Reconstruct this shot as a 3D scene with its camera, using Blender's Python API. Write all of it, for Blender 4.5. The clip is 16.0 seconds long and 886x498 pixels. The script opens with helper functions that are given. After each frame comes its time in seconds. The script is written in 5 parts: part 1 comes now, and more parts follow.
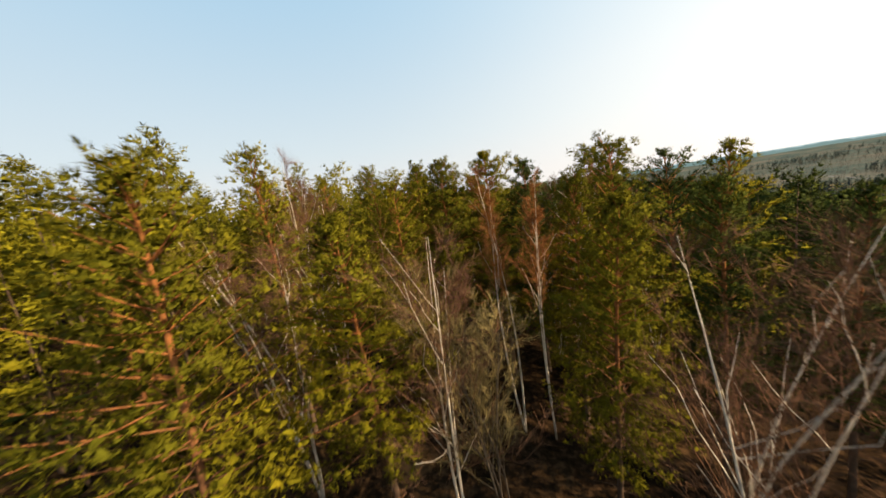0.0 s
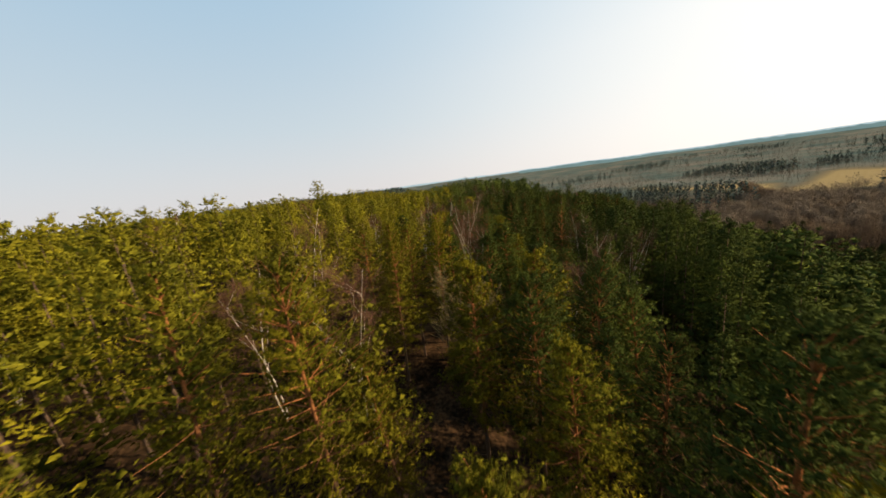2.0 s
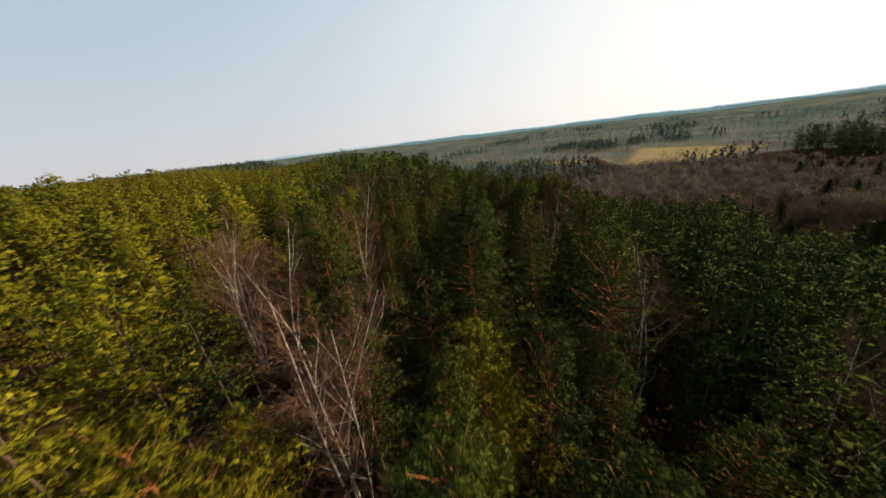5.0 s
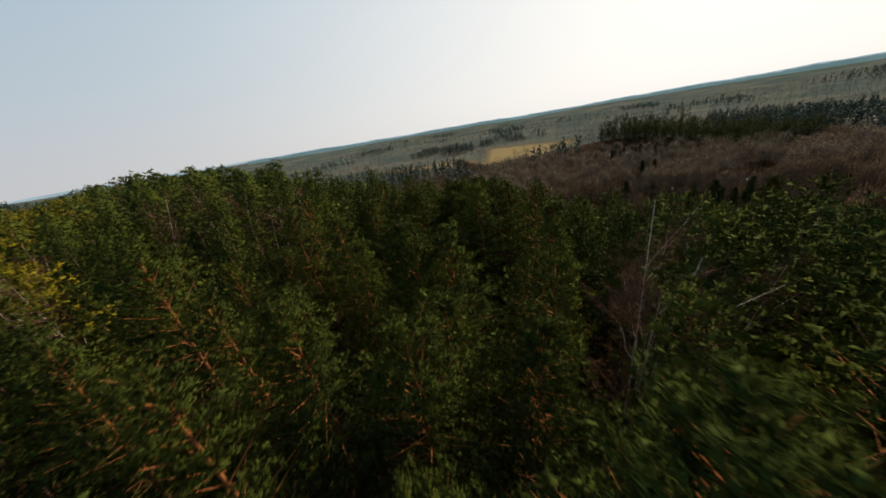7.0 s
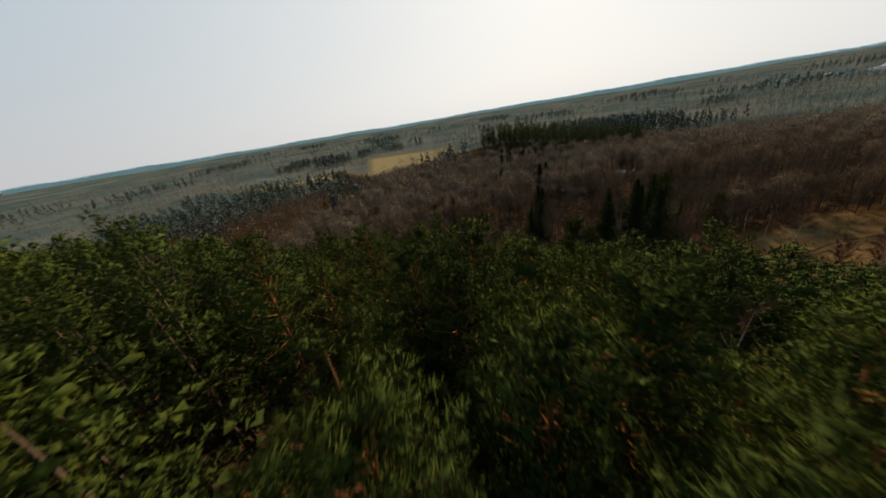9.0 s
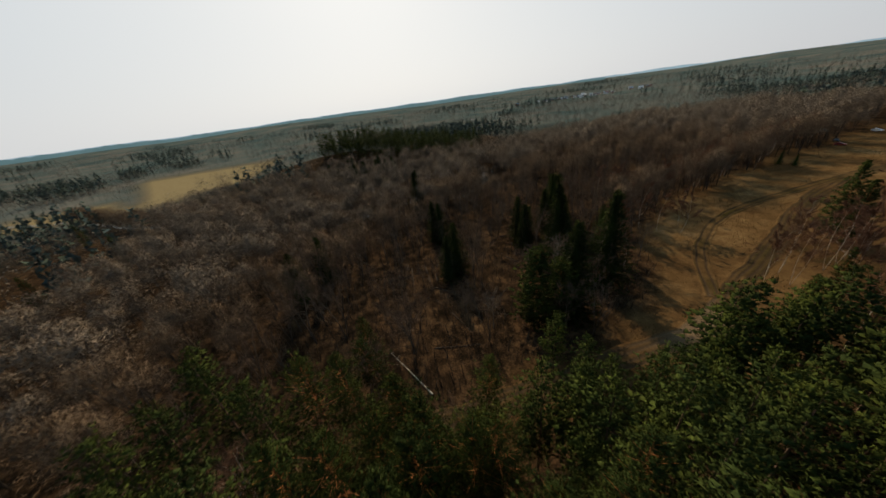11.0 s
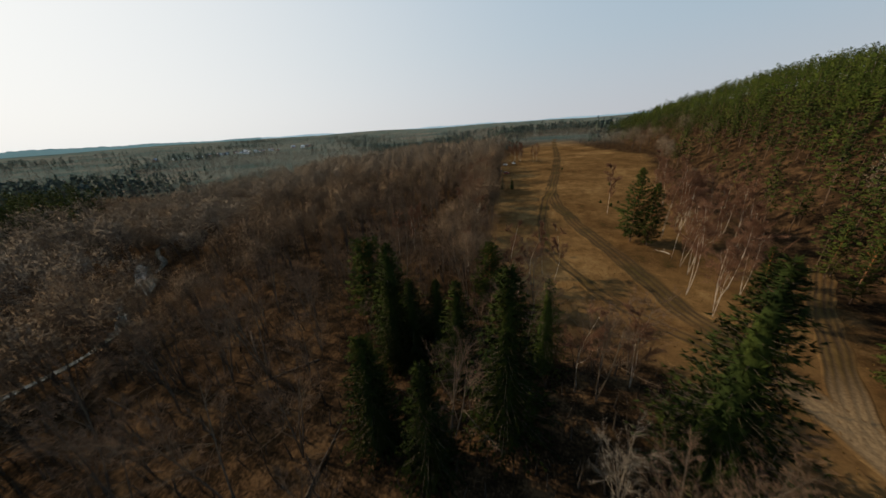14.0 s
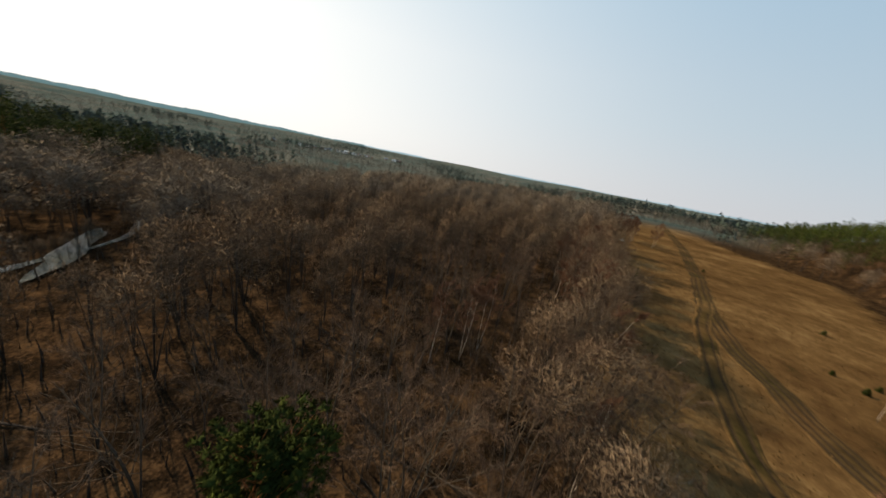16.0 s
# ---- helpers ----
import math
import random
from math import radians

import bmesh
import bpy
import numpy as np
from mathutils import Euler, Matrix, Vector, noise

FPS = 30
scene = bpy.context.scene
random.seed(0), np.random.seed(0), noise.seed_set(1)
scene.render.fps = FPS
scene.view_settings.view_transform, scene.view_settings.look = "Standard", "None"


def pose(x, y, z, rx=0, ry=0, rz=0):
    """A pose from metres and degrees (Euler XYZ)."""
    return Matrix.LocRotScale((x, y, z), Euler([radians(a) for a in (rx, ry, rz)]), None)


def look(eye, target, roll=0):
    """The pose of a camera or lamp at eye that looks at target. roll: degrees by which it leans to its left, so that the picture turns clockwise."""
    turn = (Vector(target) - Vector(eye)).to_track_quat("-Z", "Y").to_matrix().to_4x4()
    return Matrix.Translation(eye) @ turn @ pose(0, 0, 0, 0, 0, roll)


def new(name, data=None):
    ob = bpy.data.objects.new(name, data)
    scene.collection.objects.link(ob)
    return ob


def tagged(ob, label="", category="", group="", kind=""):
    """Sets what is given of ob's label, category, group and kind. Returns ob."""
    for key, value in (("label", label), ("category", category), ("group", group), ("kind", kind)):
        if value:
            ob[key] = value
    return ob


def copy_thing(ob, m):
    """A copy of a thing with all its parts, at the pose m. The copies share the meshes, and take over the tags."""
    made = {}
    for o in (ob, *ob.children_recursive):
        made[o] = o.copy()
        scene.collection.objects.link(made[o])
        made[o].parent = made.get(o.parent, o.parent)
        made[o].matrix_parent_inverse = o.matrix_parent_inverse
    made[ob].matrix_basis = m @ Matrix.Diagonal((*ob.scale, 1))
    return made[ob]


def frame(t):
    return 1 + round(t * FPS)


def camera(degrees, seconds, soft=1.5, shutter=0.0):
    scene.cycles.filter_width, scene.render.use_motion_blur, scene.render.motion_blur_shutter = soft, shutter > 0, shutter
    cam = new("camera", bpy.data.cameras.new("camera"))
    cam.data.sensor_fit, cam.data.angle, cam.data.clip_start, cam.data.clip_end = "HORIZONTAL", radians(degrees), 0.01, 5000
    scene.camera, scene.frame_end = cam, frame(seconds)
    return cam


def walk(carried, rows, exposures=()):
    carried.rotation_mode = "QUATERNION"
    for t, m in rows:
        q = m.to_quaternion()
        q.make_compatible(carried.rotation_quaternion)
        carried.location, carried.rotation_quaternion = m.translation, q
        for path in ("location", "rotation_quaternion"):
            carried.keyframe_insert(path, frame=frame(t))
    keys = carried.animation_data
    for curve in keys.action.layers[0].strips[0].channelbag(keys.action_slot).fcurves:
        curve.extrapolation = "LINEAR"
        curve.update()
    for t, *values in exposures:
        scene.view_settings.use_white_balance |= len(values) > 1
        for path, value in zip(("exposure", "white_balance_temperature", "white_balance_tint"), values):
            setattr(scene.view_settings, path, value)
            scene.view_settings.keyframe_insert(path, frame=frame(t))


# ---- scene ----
cam = camera(114.04, 16.0, soft=1.6, shutter=0.15)
PATH = [
    (0, (0.65, -12.17, -2.94), (-3.29, 7.18, -6.11), -8.82),
    (0.2, (0.44, -9.76, -2.38), (-3.01, 9.67, -5.60), -8.72),
    (0.5, (0.00, -6.42, -1.45), (-2.52, 13.14, -4.77), -8.83),
    (0.8, (-0.25, -2.36, -0.40), (-1.58, 17.34, -3.59), -9.35),
    (1, (0.00, -0.00, 0.00), (-0.00, 19.73, -3.29), -9.36),
    (1.1, (0.16, 1.17, 0.23), (0.64, 20.87, -3.17), -9.20),
    (1.5, (0.75, 6.13, 1.56), (1.69, 25.75, -2.23), -8.72),
    (2, (1.74, 13.40, 2.88), (3.55, 32.80, -1.63), -7.75),
    (2.5, (3.29, 21.38, 3.25), (5.88, 40.55, -1.83), -7.06),
    (3, (4.93, 29.45, 3.55), (8.39, 48.32, -2.10), -6.44),
    (3.5, (6.45, 37.04, 3.58), (10.84, 55.58, -2.49), -5.83),
    (4, (8.45, 45.07, 3.56), (13.94, 63.19, -2.90), -5.66),
    (4.5, (10.48, 52.56, 3.47), (17.28, 70.08, -3.36), -5.87),
    (5, (13.24, 60.49, 3.17), (21.77, 77.12, -3.95), -6.84),
    (5.2, (14.39, 63.64, 3.10), (23.70, 79.78, -4.15), -7.24),
    (7.3, (31.43, 93.51, -0.26), (46.44, 104.25, -7.97), -9.82),
    (7.5, (34.09, 96.85, -0.31), (49.42, 107.05, -8.12), -9.83),
    (8, (42.01, 105.12, -1.54), (58.15, 113.91, -9.42), -10.12),
    (8.2, (45.67, 108.21, -2.09), (62.14, 116.35, -9.99), -10.20),
    (10.4, (101.27, 130.23, -6.11), (119.17, 129.07, -14.97), -8.92),
    (10.5, (103.78, 131.05, -6.47), (121.62, 129.55, -15.37), -9.08),
    (11, (116.22, 135.13, -8.35), (133.30, 130.03, -17.42), -7.98),
    (11.5, (128.89, 136.99, -10.60), (144.65, 128.65, -19.65), -7.48),
    (12, (144.59, 137.03, -11.36), (158.19, 125.66, -20.61), -7.51),
    (12.5, (160.28, 130.81, -14.92), (171.45, 117.01, -24.14), -6.87),
    (13, (173.35, 122.22, -16.89), (181.80, 106.49, -25.90), -6.66),
    (13.5, (183.79, 112.28, -19.56), (189.96, 95.25, -28.05), -5.55),
    (14, (194.30, 97.35, -23.21), (198.73, 79.43, -30.91), -3.83),
    (14.5, (201.15, 84.75, -25.47), (204.77, 66.37, -32.49), -1.61),
    (15, (206.39, 73.09, -27.61), (209.88, 54.41, -33.87), -0.20),
    (15.5, (210.56, 62.32, -28.81), (214.38, 43.58, -34.69), 2.22),
    (16, (213.67, 51.37, -29.30), (221.91, 34.01, -34.86), 11.16),
]
walk(cam, [(t, look(eye, target, roll)) for t, eye, target, roll in PATH],
     exposures=[(0, 0.93, 7300, 11), (2, 0.68, 7050, 11), (4, 0.6, 6850, 11), (5, 0.52, 6750, 10), (8, 0.18, 6550, 9), (11, 0.04, 6350, 8), (12.5, 0.0, 6250, 8), (14, 0.18, 6350, 8), (16, 0.44, 6550, 8)])

# ---- world and sun ----
SUN_EL, SUN_AZ = 33.0, 99.0          # degrees; the azimuth counts clockwise from +y
world = bpy.data.worlds.new("sky")
scene.world = world
world.use_nodes = True
wn, wl = world.node_tree.nodes, world.node_tree.links
sky = wn.new("ShaderNodeTexSky")
sky.sky_type = "NISHITA"
sky.sun_disc = False
sky.sun_elevation, sky.sun_rotation = radians(SUN_EL), radians(SUN_AZ)
sky.air_density, sky.dust_density, sky.ozone_density = 1.0, 3.5, 1.5
coord, height = wn.new("ShaderNodeTexCoord"), wn.new("ShaderNodeSeparateXYZ")
wl.new(coord.outputs["Generated"], height.inputs["Vector"])


def veil(stops):
    """Spring haze from the horizon to the zenith."""
    r = wn.new("ShaderNodeValToRGB")
    while len(r.color_ramp.elements) < len(stops):
        r.color_ramp.elements.new(0.5)
    for k, (at, col) in enumerate(stops):
        r.color_ramp.elements[k].position, r.color_ramp.elements[k].color = at, (*col, 1)
    wl.new(height.outputs["Z"], r.inputs["Fac"])
    return r.outputs["Color"]


blue = veil([(0.0, (0.455, 0.46, 0.49)), (0.2, (0.355, 0.435, 0.505)), (0.55, (0.22, 0.36, 0.50)), (1.0, (0.13, 0.27, 0.42))])       # away from the sun
white = veil([(0.0, (0.82, 0.80, 0.775)), (0.3, (0.83, 0.815, 0.79)), (0.7, (0.58, 0.68, 0.72)), (1.0, (0.16, 0.31, 0.45))])     # the sun's side
sunward = wn.new("ShaderNodeVectorMath")
sunward.operation = "DOT_PRODUCT"
wl.new(coord.outputs["Generated"], sunward.inputs[0])
sunward.inputs[1].default_value = (math.sin(radians(SUN_AZ)), math.cos(radians(SUN_AZ)), 0)
side = wn.new("ShaderNodeMapRange")
side.inputs["From Min"].default_value, side.inputs["From Max"].default_value = -0.75, 1.0
wl.new(sunward.outputs["Value"], side.inputs["Value"])
ease = wn.new("ShaderNodeMath")
ease.operation = "POWER"
ease.inputs[1].default_value = 2.2
wl.new(side.outputs["Result"], ease.inputs[0])
round_sky = wn.new("ShaderNodeMix")
round_sky.data_type = "RGBA"
wl.new(ease.outputs["Value"], round_sky.inputs[0])
wl.new(blue, round_sky.inputs[6])
wl.new(white, round_sky.inputs[7])
gain = wn.new("ShaderNodeVectorMath")
gain.operation = "MULTIPLY"
gain.inputs[1].default_value = (13, 13, 13)
wl.new(round_sky.outputs[2], gain.inputs[0])
haze = wn.new("ShaderNodeMix")
haze.data_type = "RGBA"
haze.inputs[0].default_value = 0.93
wl.new(sky.outputs["Color"], haze.inputs[6])
wl.new(gain.outputs["Vector"], haze.inputs[7])
wn["Background"].inputs["Strength"].default_value = 0.078
wl.new(haze.outputs[2], wn["Background"].inputs["Color"])
sun_data = bpy.data.lights.new("sun", "SUN")
sun_data.energy, sun_data.angle, sun_data.color = 5.0, radians(0.6), (1.0, 0.815, 0.57)
sun = new("sun", sun_data)
sun_from = Vector((math.sin(radians(SUN_AZ)) * math.cos(radians(SUN_EL)),
                   math.cos(radians(SUN_AZ)) * math.cos(radians(SUN_EL)), math.sin(radians(SUN_EL))))
sun.matrix_world = look(sun_from * 300, (0, 0, 0))


# ---- materials ----
def material(name):
    m = bpy.data.materials.new(name)
    m.use_nodes = True
    t = m.node_tree
    return m, t.nodes, t.links, t.nodes["Principled BSDF"]


def ramp(nodes, stops):
    r = nodes.new("ShaderNodeValToRGB")
    e = r.color_ramp.elements
    while len(e) < len(stops):
        e.new(0.5)
    for k, (at, col) in enumerate(stops):
        e[k].position, e[k].color = at, (*col, 1)
    return r


def noise_node(nodes, links, vec, scale, detail=4.0, rough=0.6):
    n = nodes.new("ShaderNodeTexNoise")
    n.inputs["Scale"].default_value, n.inputs["Detail"].default_value, n.inputs["Roughness"].default_value = scale, detail, rough
    links.new(vec, n.inputs["Vector"])
    return n.outputs["Fac"]


def mixed(nodes, links, fac, a, b, mode="MIX"):
    m = nodes.new("ShaderNodeMix")
    m.data_type, m.blend_type = "RGBA", mode
    for sock, val in ((m.inputs[0], fac), (m.inputs[6], a), (m.inputs[7], b)):
        if isinstance(val, (int, float)):
            sock.default_value = val
        elif isinstance(val, tuple):
            sock.default_value = (*val, 1)
        else:
            links.new(val, sock)
    return m.outputs[2]


def leaf_material(name, dark, light, dry, translucent=0.25, scale=0.35):
    """Needles: hue varies from tuft to tuft, from tree to tree and in larger patches."""
    m, n, l, b = material(name)
    geo, info, co = n.new("ShaderNodeNewGeometry"), n.new("ShaderNodeObjectInfo"), n.new("ShaderNodeTexCoord")
    r = ramp(n, [(0.0, dark), (0.7, light), (1.0, dry)])
    l.new(geo.outputs["Random Per Island"], r.inputs["Fac"])
    patch = noise_node(n, l, geo.outputs["Position"], scale, 3)
    col = mixed(n, l, patch, r.outputs["Color"], light)
    tone = n.new("ShaderNodeHueSaturation")
    add = n.new("ShaderNodeMapRange")
    add.inputs["To Min"].default_value, add.inputs["To Max"].default_value = 0.8, 1.18
    l.new(info.outputs["Random"], add.inputs["Value"])
    l.new(add.outputs["Result"], tone.inputs["Value"])
    l.new(col, tone.inputs["Color"])
    fine = noise_node(n, l, geo.outputs["Position"], 5.5, 4, 0.75)
    spot = ramp(n, [(0.36, (0.62, 0.62, 0.62)), (0.52, (1.0, 1.0, 1.0)), (0.66, (1.35, 1.35, 1.35))])
    l.new(fine, spot.inputs["Fac"])
    crown = ramp(n, [(0.36, (0.75, 0.82, 0.95)), (0.52, (1.08, 1.08, 1.05)), (0.66, (1.5, 1.42, 1.15))])
    l.new(noise_node(n, l, geo.outputs["Position"], 0.17, 2, 0.5), crown.inputs["Fac"])
    shade = mixed(n, l, 1.0, mixed(n, l, 1.0, tone.outputs["Color"], crown.outputs["Color"], "MULTIPLY"), spot.outputs["Color"], "MULTIPLY")
    l.new(shade, b.inputs["Base Color"])
    b.inputs["Roughness"].default_value = 0.8
    b.inputs["Specular IOR Level"].default_value = 0.02
    tr = n.new("ShaderNodeBsdfTranslucent")
    l.new(shade, tr.inputs["Color"])
    mx = n.new("ShaderNodeMixShader")
    mx.inputs["Fac"].default_value = translucent
    l.new(b.outputs["BSDF"], mx.inputs[1])
    l.new(tr.outputs["BSDF"], mx.inputs[2])
    l.new(mx.outputs["Shader"], n["Material Output"].inputs["Surface"])
    return m


def bark_material(name, stops, low, high, scale, bump=0.4):
    """Bark whose colour changes up the stem between the heights low and high, with streaks and bumps."""
    m, n, l, b = material(name)
    co, sep, geo = n.new("ShaderNodeTexCoord"), n.new("ShaderNodeSeparateXYZ"), n.new("ShaderNodeNewGeometry")
    l.new(co.outputs["Object"], sep.inputs["Vector"])
    rng = n.new("ShaderNodeMapRange")
    rng.inputs["From Min"].default_value, rng.inputs["From Max"].default_value = low, high
    l.new(sep.outputs["Z"], rng.inputs["Value"])
    fine = noise_node(n, l, geo.outputs["Position"], scale, 5, 0.7)
    mth = n.new("ShaderNodeMath")
    mth.operation = "MULTIPLY_ADD"
    l.new(fine, mth.inputs[0])
    mth.inputs[1].default_value = 0.5
    sub = n.new("ShaderNodeMath")
    sub.operation = "SUBTRACT"
    l.new(rng.outputs["Result"], sub.inputs[0])
    sub.inputs[1].default_value = 0.25
    l.new(sub.outputs["Value"], mth.inputs[2])
    r = ramp(n, stops)
    l.new(mth.outputs["Value"], r.inputs["Fac"])
    col = mixed(n, l, 0.5, r.outputs["Color"], fine, "OVERLAY")
    l.new(col, b.inputs["Base Color"])
    b.inputs["Roughness"].default_value = 0.9
    b.inputs["Specular IOR Level"].default_value = 0.05
    bp = n.new("ShaderNodeBump")
    bp.inputs["Strength"].default_value = bump
    l.new(fine, bp.inputs["Height"])
    l.new(bp.outputs["Normal"], b.inputs["Normal"])
    return m


def twig_material(name, a, c):
    m, n, l, b = material(name)
    geo, info = n.new("ShaderNodeNewGeometry"), n.new("ShaderNodeObjectInfo")
    r = ramp(n, [(0.3, a), (0.7, c)])
    l.new(mixed(n, l, 0.6, noise_node(n, l, geo.outputs["Position"], 0.6, 3), noise_node(n, l, geo.outputs["Position"], 0.07, 2)), r.inputs["Fac"])
    tone = n.new("ShaderNodeHueSaturation")
    rg = n.new("ShaderNodeMapRange")
    rg.inputs["To Min"].default_value, rg.inputs["To Max"].default_value = 0.7, 1.3
    l.new(geo.outputs["Random Per Island"], rg.inputs["Value"])
    l.new(rg.outputs["Result"], tone.inputs["Value"])
    l.new(r.outputs["Color"], tone.inputs["Color"])
    spot = ramp(n, [(0.38, (0.6, 0.6, 0.6)), (0.52, (1.0, 1.0, 1.0)), (0.66, (1.35, 1.35, 1.35))])
    l.new(noise_node(n, l, geo.outputs["Position"], 4.0, 4, 0.75), spot.inputs["Fac"])
    l.new(mixed(n, l, 1.0, tone.outputs["Color"], spot.outputs["Color"], "MULTIPLY"), b.inputs["Base Color"])
    b.inputs["Roughness"].default_value = 1.0
    b.inputs["Specular IOR Level"].default_value = 0.0
    return m


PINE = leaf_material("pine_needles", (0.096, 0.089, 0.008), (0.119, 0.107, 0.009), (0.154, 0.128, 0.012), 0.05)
# pine needles again, darkened: shade of backlit trees put into the colour
SHADED_PINE = leaf_material("shaded_pine_needles", (0.038, 0.050, 0.010), (0.043, 0.056, 0.011), (0.050, 0.061, 0.012), 0.06)
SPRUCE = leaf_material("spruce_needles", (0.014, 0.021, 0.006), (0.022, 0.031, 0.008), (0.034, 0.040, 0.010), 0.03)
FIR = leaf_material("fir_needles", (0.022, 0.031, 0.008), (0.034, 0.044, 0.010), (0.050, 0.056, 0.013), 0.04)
# far conifers: teal of the air between is painted into the needles
HAZY_CONIFER = leaf_material("hazy_needles", (0.050, 0.072, 0.068), (0.062, 0.086, 0.080), (0.074, 0.092, 0.080), 0.1, 0.05)
PINE_BARK = bark_material("pine_bark", [(0.0, (0.10, 0.065, 0.045)), (0.45, (0.15, 0.07, 0.034)), (1.0, (0.27, 0.105, 0.036))], 5, 13, 6)
BIRCH_BARK = bark_material("birch_bark", [(0.0, (0.06, 0.05, 0.04)), (0.3, (0.40, 0.34, 0.28)), (1.0, (0.56, 0.48, 0.39))], 0, 3, 4, 0.2)
GREY_BARK = bark_material("grey_bark", [(0.0, (0.045, 0.034, 0.026)), (0.6, (0.085, 0.066, 0.05)), (1.0, (0.10, 0.078, 0.055))], 0, 9, 6)
BIRCH_TWIG = twig_material("birch_twigs", (0.095, 0.048, 0.029), (0.170, 0.090, 0.054))
BROWN_TWIG = twig_material("brown_twigs", (0.096, 0.066, 0.043), (0.186, 0.128, 0.082))
# brown twigs of the further wood, greyed and paled to hold haze
HAZED_RIVER_TWIG = twig_material("hazed_river_wood_twigs", (0.118, 0.091, 0.067), (0.214, 0.165, 0.120))
ALDER_TWIG = twig_material("alder_twigs", (0.075, 0.048, 0.032), (0.140, 0.090, 0.058))
CATKIN = twig_material("catkins", (0.17, 0.068, 0.022), (0.30, 0.130, 0.046))
ALDER_CATKIN = twig_material("alder_catkins", (0.15, 0.11, 0.045), (0.26, 0.20, 0.085))
# far bare woods: twigs lightened to paint in the haze
HAZY_TWIG = twig_material("hazy_twigs", (0.105, 0.092, 0.076), (0.195, 0.162, 0.128))


GRASS = [(0.36, (0.030, 0.021, 0.008)), (0.44, (0.066, 0.035, 0.014)), (0.52, (0.098, 0.055, 0.021)), (0.60, (0.152, 0.090, 0.037)), (0.70, (0.218, 0.142, 0.069))]


def ground_material():
    m, n, l, b = material("ground")
    geo, att = n.new("ShaderNodeNewGeometry"), n.new("ShaderNodeVertexColor")
    att.layer_name = "cover"
    sep = n.new("ShaderNodeSeparateColor")
    l.new(att.outputs["Color"], sep.inputs["Color"])
    pos = geo.outputs["Position"]
    big, mid, fine = (noise_node(n, l, pos, s, 5, 0.65) for s in (0.035, 0.3, 2.5))
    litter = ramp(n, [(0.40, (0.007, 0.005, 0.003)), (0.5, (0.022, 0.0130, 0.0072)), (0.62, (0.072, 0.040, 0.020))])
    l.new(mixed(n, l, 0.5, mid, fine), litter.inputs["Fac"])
    grass = ramp(n, GRASS)
    l.new(mixed(n, l, 0.45, big, mixed(n, l, 0.5, mid, fine)), grass.inputs["Fac"])
    field = ramp(n, [(0.35, (0.17, 0.125, 0.062)), (0.65, (0.22, 0.17, 0.088))])
    l.new(mid, field.inputs["Fac"])
    # floor of the far woods, with teal haze mixed into its colours
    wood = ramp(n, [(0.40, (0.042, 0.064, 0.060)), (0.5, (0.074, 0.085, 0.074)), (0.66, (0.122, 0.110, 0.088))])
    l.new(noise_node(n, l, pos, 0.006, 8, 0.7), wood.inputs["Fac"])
    edge = n.new("ShaderNodeMath")
    edge.operation = "MULTIPLY_ADD"
    l.new(mid, edge.inputs[0])
    edge.inputs[1].default_value = 0.9
    half = n.new("ShaderNodeMath")
    half.operation = "SUBTRACT"
    l.new(sep.outputs["Red"], half.inputs[0])
    half.inputs[1].default_value = 0.45
    l.new(half.outputs["Value"], edge.inputs[2])
    edge.use_clamp = True
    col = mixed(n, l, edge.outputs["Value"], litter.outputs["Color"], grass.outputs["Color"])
    col = mixed(n, l, sep.outputs["Green"], col, field.outputs["Color"])
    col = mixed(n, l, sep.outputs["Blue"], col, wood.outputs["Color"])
    l.new(col, b.inputs["Base Color"])
    b.inputs["Roughness"].default_value = 0.95
    b.inputs["Specular IOR Level"].default_value = 0.0
    bp = n.new("ShaderNodeBump")
    bp.inputs["Strength"].default_value, bp.inputs["Distance"].default_value = 0.6, 0.25
    l.new(mixed(n, l, 0.5, mid, fine), bp.inputs["Height"])
    l.new(bp.outputs["Normal"], b.inputs["Normal"])
    return m


GROUND = ground_material()


# ---- the lie of the land ----
def smooth(a, b, v):
    t = np.clip((np.asarray(v, float) - a) / (b - a), 0, 1)
    return t * t * (3 - 2 * t)


FOOT_Y = [-900, -420, -215, -120, -35, 14, 60, 100, 145, 250, 400, 900]
FOOT_X = [-200, 62, 65, 90, 100, 112, 125, 135, 145, 165, 150, 100]


def wave(x, y, size, seed):
    """Smooth waves of about that size, from -1 to 1."""
    k = 2 * math.pi / size
    return (np.sin(k * (x * 0.8 + y * 0.6) + seed) + np.sin(k * 1.7 * (x * -0.5 + y * 0.86) + 2.1 * seed)
            + np.sin(k * 0.9 * (x * 0.2 - y * 0.98) + 3.3 * seed)) / 3


def foot(y):
    return np.interp(y, FOOT_Y, FOOT_X)


def valley_z(x, y):
    near = np.interp(y, [-400, -200, -101, -66, -23, 31, 130], [-52, -54, -56, -57.5, -61.5, -65, -64])
    return near + (-66 - near) * smooth(230, 420, x) + 0.4 * wave(x, y, 60, 1.0)


